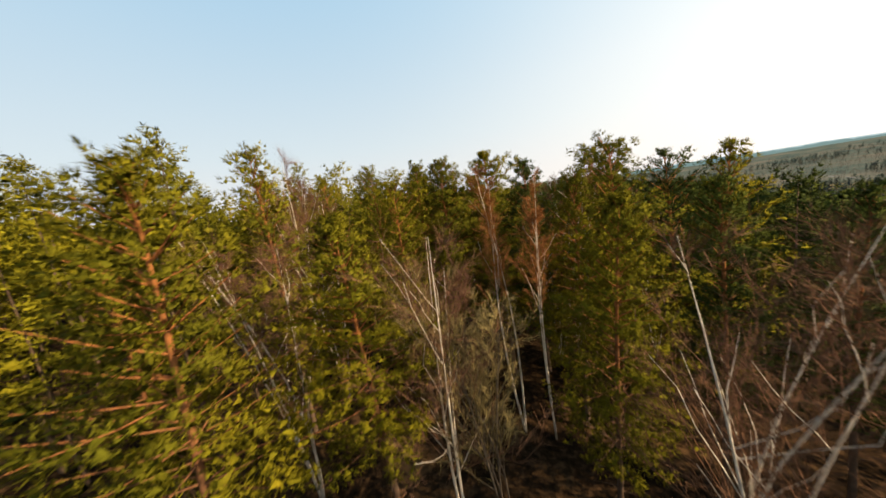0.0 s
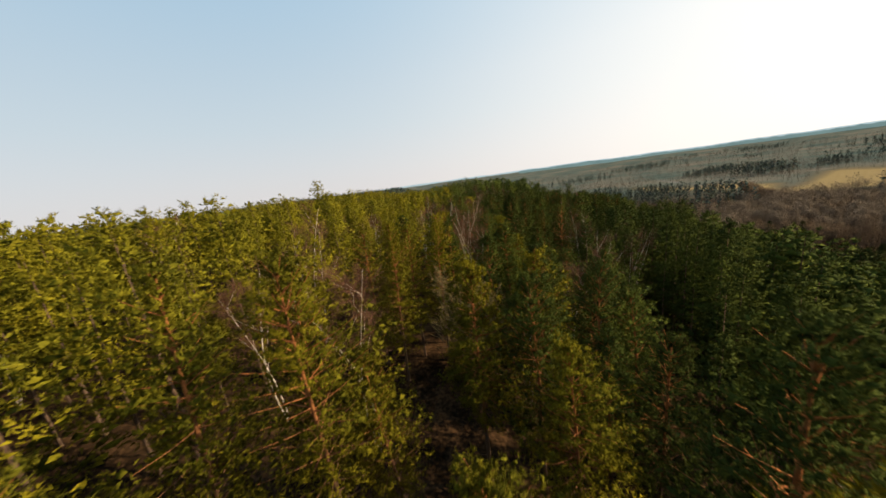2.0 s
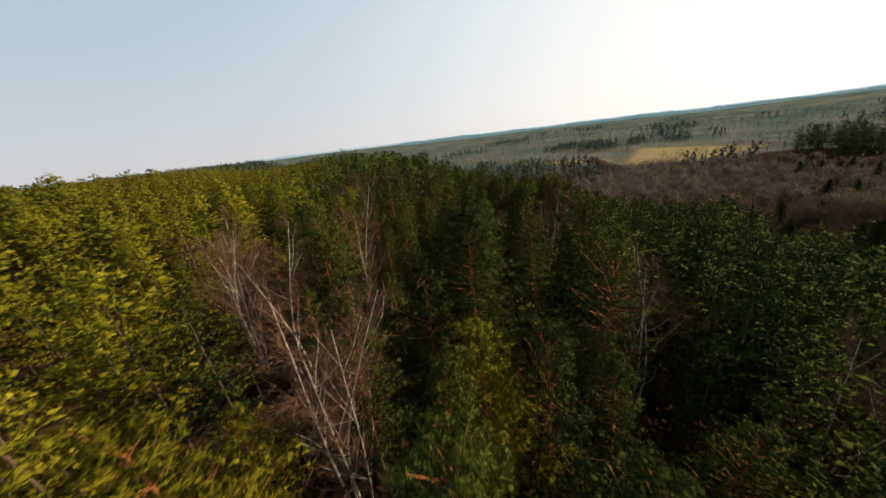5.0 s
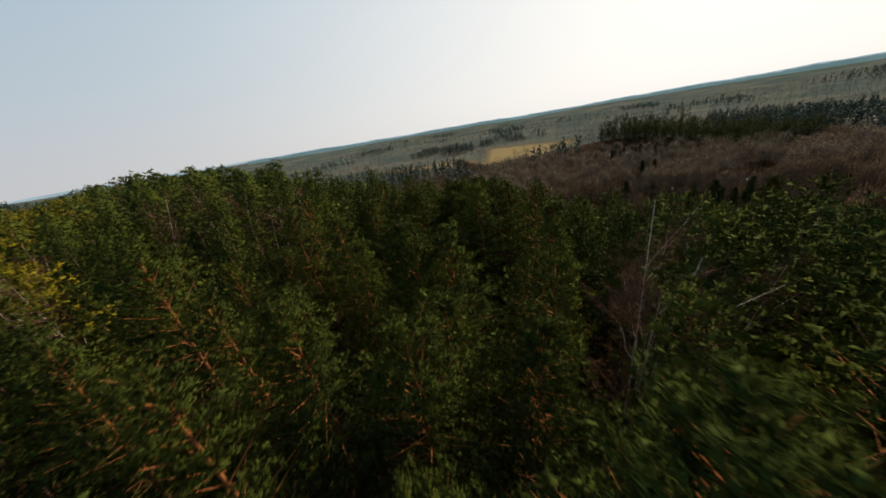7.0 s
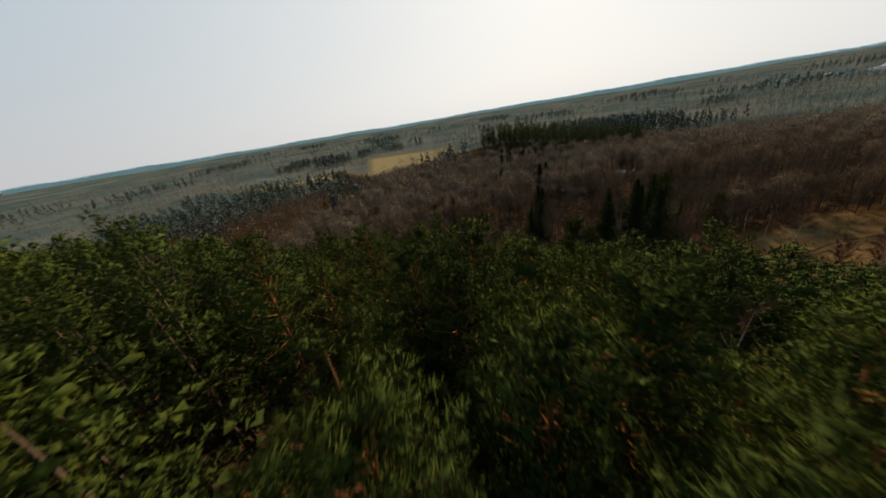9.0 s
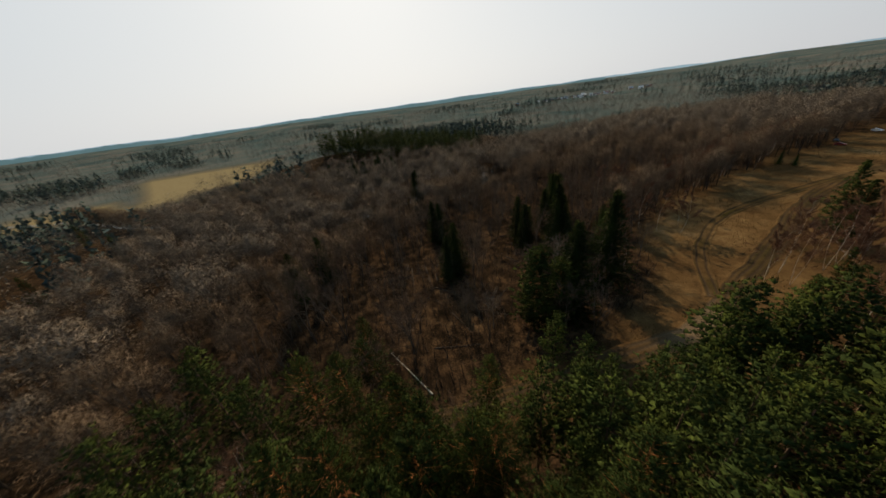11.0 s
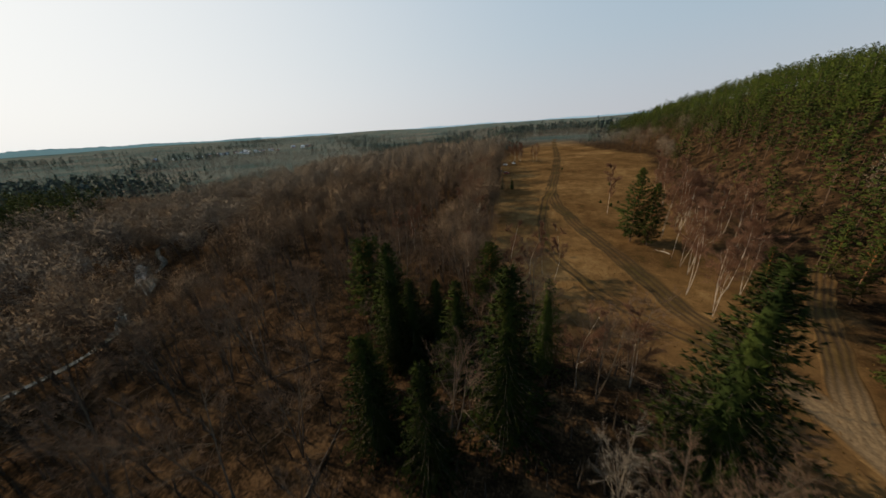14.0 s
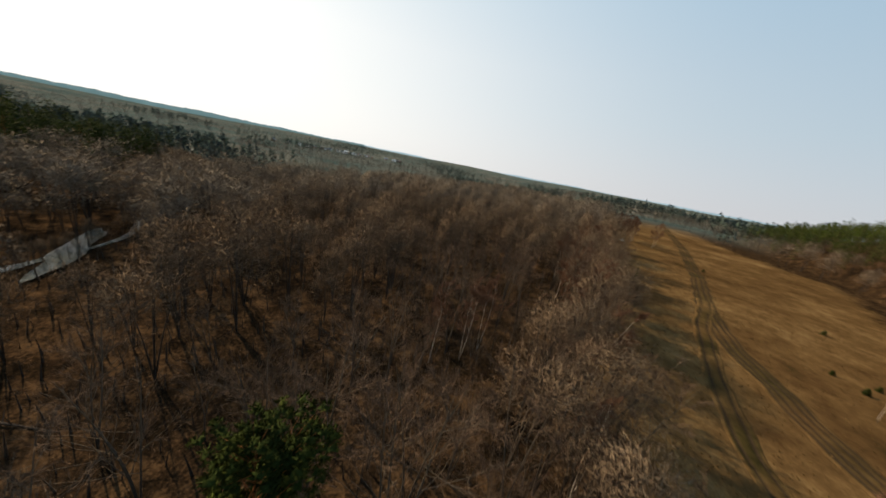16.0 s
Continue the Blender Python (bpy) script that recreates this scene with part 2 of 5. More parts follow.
def land_z(x, y):
    x, y = np.asarray(x, float), np.asarray(y, float)
    v = valley_z(x, y)
    top = np.interp(y, [-480, -400, -300, -230, -170, -110, -60, -10, 15, 40, 130, 700], [-46, -30, -18, -14, -13, -18, -19.5, -17, -17.5, -20, -20, -24]) + 5.5 * smooth(-4, -34, x)
    u = np.clip((foot(y) - x) / np.interp(y, [-60, 40], [82, 125]), 0, 1)
    h = (1 - (1 - u) ** np.interp(y, [-20, 25], [1.7, 1.35])) * smooth(0, 0.08, u)
    z = v + (top - v) * h + 0.7 * wave(x, y, 45, 2.0) * h
    z = z + 22 * np.exp(-((x - 470) / 60) ** 2 - ((y - 130) / 100) ** 2)      # a wooded knoll beyond the river
    r = np.hypot(x - 100, y - 50)
    far = smooth(900, 3600, r)
    return z + far * (-8 - z + 14 * wave(x, y, 1500, 4.0))


def ground_z(x, y):
    """The surface itself, with its small rises."""
    return land_z(x, y) + 0.14 * wave(x, y, 16, 5.0)


def mesh_object(name, verts, faces, mats, which=None, flat=True, parent=None, normals=None):
    """A mesh object of triangles, from arrays."""
    me = bpy.data.meshes.new(name)
    v, f = np.asarray(verts, np.float32), np.asarray(faces, np.int32)
    me.vertices.add(len(v))
    me.vertices.foreach_set("co", v.ravel())
    me.loops.add(f.size)
    me.loops.foreach_set("vertex_index", f.ravel())
    me.polygons.add(len(f))
    me.polygons.foreach_set("loop_start", np.arange(0, f.size, f.shape[1], dtype=np.int32))
    if which is not None:
        me.polygons.foreach_set("material_index", np.asarray(which, np.int32))
    me.polygons.foreach_set("use_smooth", np.full(len(f), not flat))
    for m in mats:
        me.materials.append(m)
    me.update(calc_edges=True)
    if normals is not None:
        me.normals_split_custom_set_from_vertices(np.asarray(normals, np.float32))
    ob = new(name, me)
    if parent:
        ob.parent = parent
    return ob


def grid_mesh(xs, ys):
    gx, gy = np.meshgrid(xs, ys)
    nx, ny = len(xs), len(ys)
    a = (np.arange(ny - 1)[:, None] * nx + np.arange(nx - 1)).ravel()
    return gx.ravel(), gy.ravel(), np.stack([a, a + 1, a + nx + 1, a + nx], 1)


def spread(lo, hi, step, end):
    inner = np.arange(lo, hi + 1, step)
    g = np.cumsum(step * 1.22 ** np.arange(1, 60))
    g = g[g < end]
    return np.r_[(lo - g)[::-1], inner, hi + g]


# meadow: a long clearing between the foot of the hill and the river woods
MEADOW_Y = [-400, -272, -190, -90, -48, 0, 30, 60, 100, 125]
MEADOW_W = [105, 105, 82, 112, 120, 128, 128, 134, 142, 144]
MEADOW_E = [150, 190, 203, 206, 205, 203, 192, 160, 153, 146]
FIELD = [(721, 438), (795, 222), (522, 252), (478, 326)]
STRIP = [(505, 600), (560, 400), (480, 328), (450, 560)]


def meadow(x, y):
    w, e = np.interp(y, MEADOW_Y, MEADOW_W), np.interp(y, MEADOW_Y, MEADOW_E)
    wob = 5 * wave(x, y, 38, 8.0)
    return smooth(-6, 6, x - w + wob) * smooth(-6, 6, e - x + wob) * smooth(-420, -395, y) * smooth(130, 118, y)


def inside(x, y, corners, soft):
    """How far inside a convex outline of corners, from 0 to 1."""
    m = np.ones_like(np.asarray(x, float))
    for (x0, y0), (x1, y1) in zip(corners, corners[1:] + corners[:1]):
        n = math.hypot(x1 - x0, y1 - y0)
        m = np.minimum(m, smooth(-soft, soft, ((x - x0) * (y0 - y1) + (y - y0) * (x1 - x0)) / -n))
    return m


def in_field(x, y):
    return np.maximum(inside(x, y, FIELD, 9), inside(x, y, STRIP, 9))


RIVER = [(640, 700), (540, 500), (470, 375), (395, 300), (350, 225), (322, 205), (318, 165), (288, 140), (300, 105), (284, 80), (296, 52), (318, 33), (340, 16), (352, -8),
         (392, -2), (412, -34), (455, -28), (480, -66), (540, -58), (600, -110), (700, -120), (840, -230), (980, -260)]
for k in range(13, 4, -1):                        # small bends
    (x0, y0), (x1, y1) = RIVER[k], RIVER[k + 1]
    RIVER.insert(k + 1, ((x0 + x1) / 2 - (y1 - y0) * 0.22 * (-1) ** k, (y0 + y1) / 2 + (x1 - x0) * 0.22 * (-1) ** k))


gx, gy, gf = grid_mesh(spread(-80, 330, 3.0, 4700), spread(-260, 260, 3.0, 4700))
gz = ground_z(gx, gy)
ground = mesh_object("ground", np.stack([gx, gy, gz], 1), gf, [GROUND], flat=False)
tagged(ground, "brown leaf litter and dry tan grass over hill and valley, paled teal for haze far off", "ground", kind="structure")
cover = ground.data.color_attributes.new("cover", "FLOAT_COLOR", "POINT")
# blue: the hazed far tone, painted in from 330 m outwards
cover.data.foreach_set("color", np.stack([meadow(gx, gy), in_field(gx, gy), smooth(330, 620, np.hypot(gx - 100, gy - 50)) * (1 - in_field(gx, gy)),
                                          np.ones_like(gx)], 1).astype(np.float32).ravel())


# ---- tree parts as arrays ----
def tube(points, radii, sides):
    pts, rad = np.asarray(points, float), np.asarray(radii, float)
    d = np.gradient(pts, axis=0)
    d /= np.linalg.norm(d, axis=1)[:, None] + 1e-9
    side = np.cross(d, [0.13, 0.97, 0.21])
    side /= np.linalg.norm(side, axis=1)[:, None] + 1e-9
    up = np.cross(d, side)
    a = np.arange(sides) * 2 * math.pi / sides
    ring = pts[:, None] + rad[:, None, None] * (np.cos(a)[None, :, None] * side[:, None] + np.sin(a)[None, :, None] * up[:, None])
    k = np.arange(len(pts) - 1)[:, None] * sides
    i, j = np.arange(sides), (np.arange(sides) + 1) % sides
    q = np.stack([k + i, k + j, k + j + sides, k + i + sides], -1).reshape(-1, 4)
    return ring.reshape(-1, 3), np.concatenate([q[:, [0, 1, 2]], q[:, [0, 2, 3]]])


class Bag:
    """Collects triangles; points without a normal of their own get a zero, which stands for the mesh's own normal."""

    def __init__(self):
        self.v, self.f, self.m, self.n = [], [], [], 0

    def add(self, v, f, m=None):
        self.v.append(np.asarray(v, float))
        self.f.append(np.asarray(f) + self.n)
        self.m.append(np.zeros((len(v), 3)) if m is None else m)
        self.n += len(v)

    def arrays(self):
        return np.concatenate(self.v), np.concatenate(self.f), np.concatenate(self.m)


def unit(v):
    return v / (np.linalg.norm(v, axis=-1, keepdims=True) + 1e-9)


def blades(rng, centres, ways, count, length, width, wide=1.0):
    """Bursts of thin pointed blades round each centre, leaning its way."""
    n = len(centres)
    c = np.repeat(centres, count, 0)
    w = unit(np.repeat(ways, count, 0) * 0.9 + rng.normal(0, wide, (n * count, 3)))
    ln = length * rng.uniform(0.6, 1.2, (n * count, 1))
    s = unit(np.cross(w, rng.normal(0, 1, (n * count, 3)))) * width * rng.uniform(0.6, 1.3, (n * count, 1))
    root = c + w * ln * 0.1
    v = np.stack([root - s * 0.5, root + s * 0.5, c + w * ln], 1).reshape(-1, 3)
    return v, np.arange(len(v)).reshape(-1, 3)


def brushes(rng, centres, ways, faces, count, length, width, wide):
    """Needle tufts: thin blades fanning out round each shoot, turned to face outwards from the crown."""
    n = len(centres) * count
    c, o = np.repeat(centres, count, 0), np.repeat(faces, count, 0)
    w = unit(np.repeat(ways, count, 0) + rng.normal(0, wide, (n, 3)))
    ln = length * rng.uniform(0.6, 1.25, (n, 1))
    m = unit((o * 0.75 + w * 0.3 + rng.normal(0, 0.15, (n, 3))) * [1, 1, 0.45])
    s = unit(np.cross(w, o + rng.normal(0, 0.55, (n, 3)))) * width * rng.uniform(0.6, 1.3, (n, 1)) * 0.5
    v = np.stack([c - s, c + s, c + w * ln], 1)
    back = np.einsum("ij,ij->i", np.cross(v[:, 1] - v[:, 0], v[:, 2] - v[:, 0]), m) < 0
    v[back] = v[back][:, [1, 0, 2]]
    return v.reshape(-1, 3), np.arange(n * 3).reshape(-1, 3), np.repeat(m, 3, 0)


KNOB = np.array([[1, 0, 0], [-0.5, 0.87, 0], [-0.5, -0.87, 0], [0, 0, 0.8], [0, 0, -0.6]])
KNOB_FACES = np.array([[0, 1, 3], [1, 2, 3], [2, 0, 3], [1, 0, 4], [2, 1, 4], [0, 2, 4]])


def pine_arrays(rng, height, boughs, pads, tufts, needles, reach=3.0, bare=0.36, point=0.55, plain=False, needle=0.30, width=0.055, core=0.6):
    """A Scots pine: orange stem, whorls of boughs, and on each bough pads of needle tufts with gaps between."""
    bark, leaf = Bag(), Bag()
    k = np.linspace(0, 1, 3 if plain else 9)
    bend = rng.normal(0, 0.25, 2)
    stem = np.stack([bend[0] * np.sin(k * 3) * k, bend[1] * np.sin(k * 2.4 + 1) * k, k * (height - 0.3)], 1)
    bark.add(*tube(stem, 0.16 * (1 - k) ** 0.8 + 0.02, 3 if plain else 7))
    low = bare * rng.uniform(0.85, 1.15)
    ph = rng.uniform(0, 6.28, 4)
    ring = 5
    n = np.arange(boughs)
    u = np.clip(((n // ring) + 0.3 + rng.normal(0, 0.12, boughs)) / (boughs / ring), 0.0, 0.985)
    a = n * 2 * math.pi / ring + (n // ring) * 0.8 + rng.normal(0, 0.25, boughs)
    prof = np.minimum(1, 0.6 + 1.5 * u) * (1.0 - u) ** point
    ln = np.maximum(0.28, reach * prof * rng.uniform(0.6, 1.15, boughs) * (1 + 0.18 * np.sin(2 * a + ph[0] + 5 * u) + 0.14 * np.sin(a + ph[1] + 3 * u)))
    rise = np.radians(rng.uniform(-8, 10, boughs) + 52 * u ** 1.8)
    out = np.stack([np.cos(a) * np.cos(rise), np.sin(a) * np.cos(rise), np.sin(rise)], 1)
    side = np.stack([-np.sin(a), np.cos(a), 0 * a], 1)
    h = (low + (0.985 - low) * u) * height
    base = np.stack([np.interp(h / height, k, stem[:, 0]), np.interp(h / height, k, stem[:, 1]), h], 1)
    if not plain:
        q = np.linspace(0, 0.9, 3)[:, None]
        for i in range(boughs):
            bark.add(*tube(base[i] + out[i] * ln[i] * q + [0, 0, 0.14] * q ** 2 * ln[i], [0.042, 0.026, 0.01], 3))
        for _ in range(10):                                  # dead stubs below the crown
            g, z = rng.uniform(0, 6.28), rng.uniform(0.35, 1.0) * low * height
            p = np.array([np.interp(z / height, k, stem[:, 0]), np.interp(z / height, k, stem[:, 1]), z])
            bark.add(*tube([p, p + np.array([math.cos(g), math.sin(g), -0.15]) * rng.uniform(0.4, 1.3)], [0.025, 0.006], 3))
    m = np.maximum(1, np.round(pads * (0.25 + 0.95 * ln / reach))).astype(int)
    i = np.repeat(n, m)
    f = np.concatenate([np.linspace(1.0, 0.30, q) if q > 1 else np.ones(1) for q in m]) + rng.normal(0, 0.05, len(i))
    lateral = rng.normal(0, 0.24, len(i)) * ln[i] * (0.3 + 0.7 * np.sin(np.clip(f, 0.1, 1) * 2.6))
    pc = base[i] + out[i] * (ln[i] * f)[:, None] + side[i] * lateral[:, None]
    pc[:, 2] += 0.14 * f ** 2 * ln[i] + rng.normal(0.05, 0.07, len(i))
    size = (0.24 + 0.12 * ln[i]) * rng.uniform(0.7, 1.2, len(i)) * (4.2 / max(pads, 2.0)) ** 0.5
    top = stem[-1] + [[0, 0, 0.05]]
    pc, size = np.concatenate([pc, top]), np.append(size, 0.22)
    axis = np.stack([np.interp(pc[:, 2], stem[:, 2], stem[:, 0]), np.interp(pc[:, 2], stem[:, 2], stem[:, 1]), 0.75 * pc[:, 2] + 0.25 * (low * 0.6 + 0.3) * height], 1)
    face = unit(pc - axis)
    flat = np.array([1, 1, 0.62])
    # the body of each pad
    g = rng.uniform(0, 6.28, len(pc))
    cg, sg = np.cos(g)[:, None], np.sin(g)[:, None]
    spun = np.stack([KNOB[None, :, 0] * cg - KNOB[None, :, 1] * sg, KNOB[None, :, 0] * sg + KNOB[None, :, 1] * cg, np.tile(KNOB[:, 2] * 0.6, (len(pc), 1))], -1)
    if core:
        off = spun * (size * core)[:, None, None] + rng.normal(0, 0.05, (len(pc), 5, 3))
        leaf.add((pc[:, None] + off).reshape(-1, 3), (KNOB_FACES[None] + (np.arange(len(pc)) * 5)[:, None, None]).reshape(-1, 3), unit((unit(spun) * 0.5 + face[:, None] * 0.6) * [1, 1, 0.38]).reshape(-1, 3))
    # tufts on the upper and outer side of each pad
    j = np.repeat(np.arange(len(pc)), tufts)
    d = unit(rng.normal(0, 1, (len(j), 3)) + face[j] * 0.45 + [0, 0, 0.35])
    c = pc[j] + d * flat * size[j, None] * rng.uniform(0.3, 1.0, (len(j), 1)) ** 0.6
    w = unit(d * 0.7 + face[j] * 0.35 + [0, 0, 0.35])
    leaf.add(*brushes(rng, c, w, unit(face[j] * 0.6 + d * 0.6), needles, needle, width, 0.5))
    return bark.arrays(), leaf.arrays()


def spruce_arrays(rng, height, rows, per, radius=3.0, lo=0.04, tuft=0.6):
    """A dark spruce: drooping boughs in rings up a pointed cone, hung with short sprays."""
    bark, leaf = Bag(), Bag()
    k = np.linspace(0, 1, 6)
    stem = np.stack([0 * k, 0 * k, k * height], 1)
    bark.add(*tube(stem, 0.2 * (1 - k) + 0.015, 6))
    cs, ws, fs = [], [], []
    lop = rng.uniform(0, 6.28)
    for u in np.linspace(lo, 0.985, rows):
        r = radius * min(1, 0.75 + 2.5 * u) * (1 - u) ** 0.85 * rng.uniform(0.82, 1.12) + 0.12
        n = max(4, int(9 * (0.5 + r / radius * 0.6)))
        for a in rng.uniform(0, 0.8) + np.arange(n) * 2 * math.pi / n + rng.normal(0, 0.16, n):
            ln = r * rng.uniform(0.66, 1.15) * (1 + 0.1 * math.cos(a - lop))
            out = np.array([math.cos(a), math.sin(a), -0.34 + 0.8 * u])
            side = np.array([-math.sin(a), math.cos(a), 0])
            m = max(3, int(3 + 6 * r / radius))
            f = np.linspace(0.25, 1.0, m)[:, None]
            p = np.array([0, 0, u * height + rng.normal(0, 0.08)]) + out * ln * f + np.array([0, 0, 0.10 * ln]) * f ** 2
            cs.append(p + side * rng.normal(0, 0.16, (m, 1)) * ln * (1.1 - f) + rng.normal(0, 0.05, (m, 3)))
            ws.append(np.tile(out + [0, 0, -0.1], (m, 1)) + side * rng.normal(0, 0.5, (m, 1)))
            fs.append(np.tile(unit(out * [1, 1, 0.3] + [0, 0, 0.22]), (m, 1)))
            bark.add(*tube([p[0], p[-1]], [0.03, 0.008], 3))
    leaf.add(*brushes(rng, np.concatenate(cs), unit(np.concatenate(ws)), np.concatenate(fs), per, tuft, tuft * 0.2, 0.45))
    z = np.linspace(lo + 0.02, 0.9, 7)
    cone = tube(np.stack([0 * z, 0 * z, z * height], 1), 0.36 * radius * (1 - z) ** 0.85, 9)       # the dense dark inside of the crown
    leaf.add(*cone[:2])
    return bark.arrays(), leaf.arrays()


def bare_arrays(rng, height, stems, limbs, twigs, lean=0.12, rise=50, slim=1.0, twig_w=0.016, low=0.3, droop=0.2, plain=False, fine_limbs=False, twig_len=0.06, wide=0.40):
    """A leafless tree: stems, forking limbs and a haze of fine twigs."""
    bark, fine = Bag(), Bag()
    tips, dirs = [], []
    for s in range(stems):
        a = rng.uniform(0, 2 * math.pi)
        h = height * rng.uniform(0.85, 1.0) if s else height
        k = np.linspace(0, 1, 3 if plain else 7)
        off = np.array([math.cos(a), math.sin(a)]) * h * lean * (1 if stems > 1 else 0.4)
        wob = rng.normal(0, 0.028 * h, 2)
        stem = np.stack([off[0] * k ** 1.3 + wob[0] * np.sin(4 * k), off[1] * k ** 1.3 + wob[1] * np.sin(3.4 * k), h * k], 1)
        bark.add(*tube(stem, slim * (0.115 * (1 - k) ** 0.9 + 0.012), 3 if plain else 6))
        for q in range(limbs):
            u = rng.uniform(low, 0.95)
            base = np.array([np.interp(u, k, stem[:, c]) for c in range(3)])
            b = rng.uniform(0, 2 * math.pi)
            el = math.radians(rng.normal(rise, 9))
            out = np.array([math.cos(b) * math.cos(el), math.sin(b) * math.cos(el), math.sin(el)])
            ln = h * wide * (1.05 - u) ** 0.6 * rng.uniform(0.7, 1.2)
            g = np.linspace(0, 1, 5)[:, None]
            line = base + out * ln * g + np.array([0, 0, 0.16 * ln]) * g ** 2 + np.cumsum(rng.normal(0, 0.055 * ln, (5, 3)), 0) * g
            if not plain:
                (fine if fine_limbs and q % 3 else bark).add(*tube(line[::2] if height < 15 else line, slim * 0.045 * (1.1 - u) * np.array([1, 0.8, 0.6, 0.4, 0.15])[:: 2 if height < 15 else 1] + 0.006, 3))
            for _ in range(3):
                w = rng.uniform(0.3, 0.95)
                st = np.array([np.interp(w, g[:, 0], line[:, c]) for c in range(3)])
                o2 = unit(out + rng.normal(0, 0.5, 3))
                l2 = ln * rng.uniform(0.3, 0.6)
                sub = st + o2 * l2 * np.linspace(0, 1, 3)[:, None] + np.array([0, 0, 0.1 * l2]) * np.linspace(0, 1, 3)[:, None] ** 2
                if not plain:
                    fine.add(*blades(rng, sub[:1], np.array([o2]), 1, l2, 0.028 * slim + 0.008, 0.02))
                tips.append(sub)
                dirs.append(o2)
            tips.append(line)
            dirs.append(out)
    pick = rng.integers(0, len(tips), twigs)
    share = rng.uniform(0.15, 1.0, twigs)
    cs = np.array([np.array([np.interp(q, np.linspace(0, 1, len(tips[i])), tips[i][:, c]) for c in range(3)]) for i, q in zip(pick, share)])
    ws = np.array([dirs[i] for i in pick]) + [0, 0, 0.45 - droop]
    fine.add(*blades(rng, cs, ws, 1, height * twig_len, twig_w, 0.5))
    (bv, bf, bm), (fv, ff, fm) = bark.arrays(), fine.arrays()
    k = height / max(bv[:, 2].max(), np.quantile(fv[:, 2], 0.985))
    return (bv * k, bf, bm), (fv * k, ff, fm)


def dome_arrays(rng, height, twigs, width, fork=3):
    """A leafless tree seen from afar: forked stem and a rounded haze of twigs."""
    bark, fine = Bag(), Bag()
    mid, rh, rv = height * 0.62, height * rng.uniform(0.25, 0.36), height * 0.40
    for _ in range(fork):
        a, r = rng.uniform(0, 6.28), rh * rng.uniform(0.1, 0.6)
        bark.add(*tube([[0, 0, 0], [math.cos(a) * r * 0.4, math.sin(a) * r * 0.4, height * 0.4], [math.cos(a) * r, math.sin(a) * r, height * 0.85]], [0.13, 0.08, 0.03], 3))
    d = unit(rng.normal(0, 1, (twigs, 3)))
    d[:, 2] = np.where(d[:, 2] < -0.45, -d[:, 2], d[:, 2])
    rr = rng.uniform(0.15, 1.0, (twigs, 1)) ** 0.33
    p1, p2 = rng.uniform(0, 6, 2)
    lump = 1 + 0.2 * np.sin(d[:, :1] * 5 + p1) * np.sin(d[:, 1:2] * 5 + p2)
    c = [0, 0, mid] + d * rr * lump * [rh, rh, rv]
    w = unit(d * 0.5 + [0, 0, 0.35] + rng.normal(0, 0.75, (twigs, 3)))
    s = unit(np.cross(d, w) + rng.normal(0, 0.35, (twigs, 3))) * width * rng.uniform(0.5, 1.2, (twigs, 1)) * 0.5
    tip = c + w * height * 0.058 * rng.uniform(0.6, 1.3, (twigs, 1))
    m = unit(d * [1, 1, 0.7] + rng.normal(0, 0.3, (twigs, 3)))
    v = np.stack([c - s, c + s, tip], 1)
    back = np.einsum("ij,ij->i", np.cross(v[:, 1] - v[:, 0], v[:, 2] - v[:, 0]), m) < 0
    v[back] = v[back][:, [1, 0, 2]]
    fine.add(v.reshape(-1, 3), np.arange(twigs * 3).reshape(-1, 3), np.repeat(m, 3, 0))
    return bark.arrays(), fine.arrays()


def tree_thing(name, arrays, mats, label, category, group=""):
    """A tree as a thing: an Empty at its foot with trunk and crown."""
    root = new(name)
    root.empty_display_size = 0.5
    mesh_object("trunk", *arrays[0][:2], [mats[0]], flat=False, parent=root)
    mesh_object("crown", *arrays[1][:2], [mats[1]], flat=False, parent=root, normals=arrays[1][2] if arrays[1][2].any() else None)
    return tagged(root, label, category, group)


def scatter(spots, templates, rng):
    """All trees of a wood in one mesh's arrays: spots are rows of x, y, z, scale."""
    vs, fs, ms, ns, n = [], [], [], [], 0
    pick = rng.integers(0, len(templates), len(spots))
    turn = rng.uniform(0, 2 * math.pi, len(spots))
    for k, tpl in enumerate(templates):
        mine = pick == k
        if not mine.any():
            continue
        v, f, m, nm = tpl
        c, s = np.cos(turn[mine])[:, None], np.sin(turn[mine])[:, None]
        p, sc = spots[mine], spots[mine, 3][:, None]
        x = (v[:, 0] * c - v[:, 1] * s) * sc + p[:, 0:1]
        y = (v[:, 0] * s + v[:, 1] * c) * sc + p[:, 1:2]
        z = v[:, 2] * sc + p[:, 2:3]
        vs.append(np.stack([x, y, z], -1).reshape(-1, 3))
        cnt = int(mine.sum())
        ns.append(np.stack([nm[:, 0] * c - nm[:, 1] * s, nm[:, 0] * s + nm[:, 1] * c, np.tile(nm[:, 2], (cnt, 1))], -1).reshape(-1, 3))
        fs.append((f[None] + (np.arange(cnt) * len(v))[:, None, None] + n).reshape(-1, 3))
        ms.append(np.tile(m, cnt))
        n += cnt * len(v)
    return np.concatenate(vs), np.concatenate(fs), np.concatenate(ms), np.concatenate(ns)


def joined(arrays):
    """Several meshes as one, with a material number for each."""
    vs, fs, ms, ns, n = [], [], [], [], 0
    for k, (v, f, *m) in enumerate(arrays):
        vs.append(v)
        fs.append(np.asarray(f) + n)
        ms.append(np.full(len(f), k))
        ns.append(m[0] if m else np.zeros((len(v), 3)))
        n += len(v)
    return np.concatenate(vs), np.concatenate(fs), np.concatenate(ms), np.concatenate(ns)


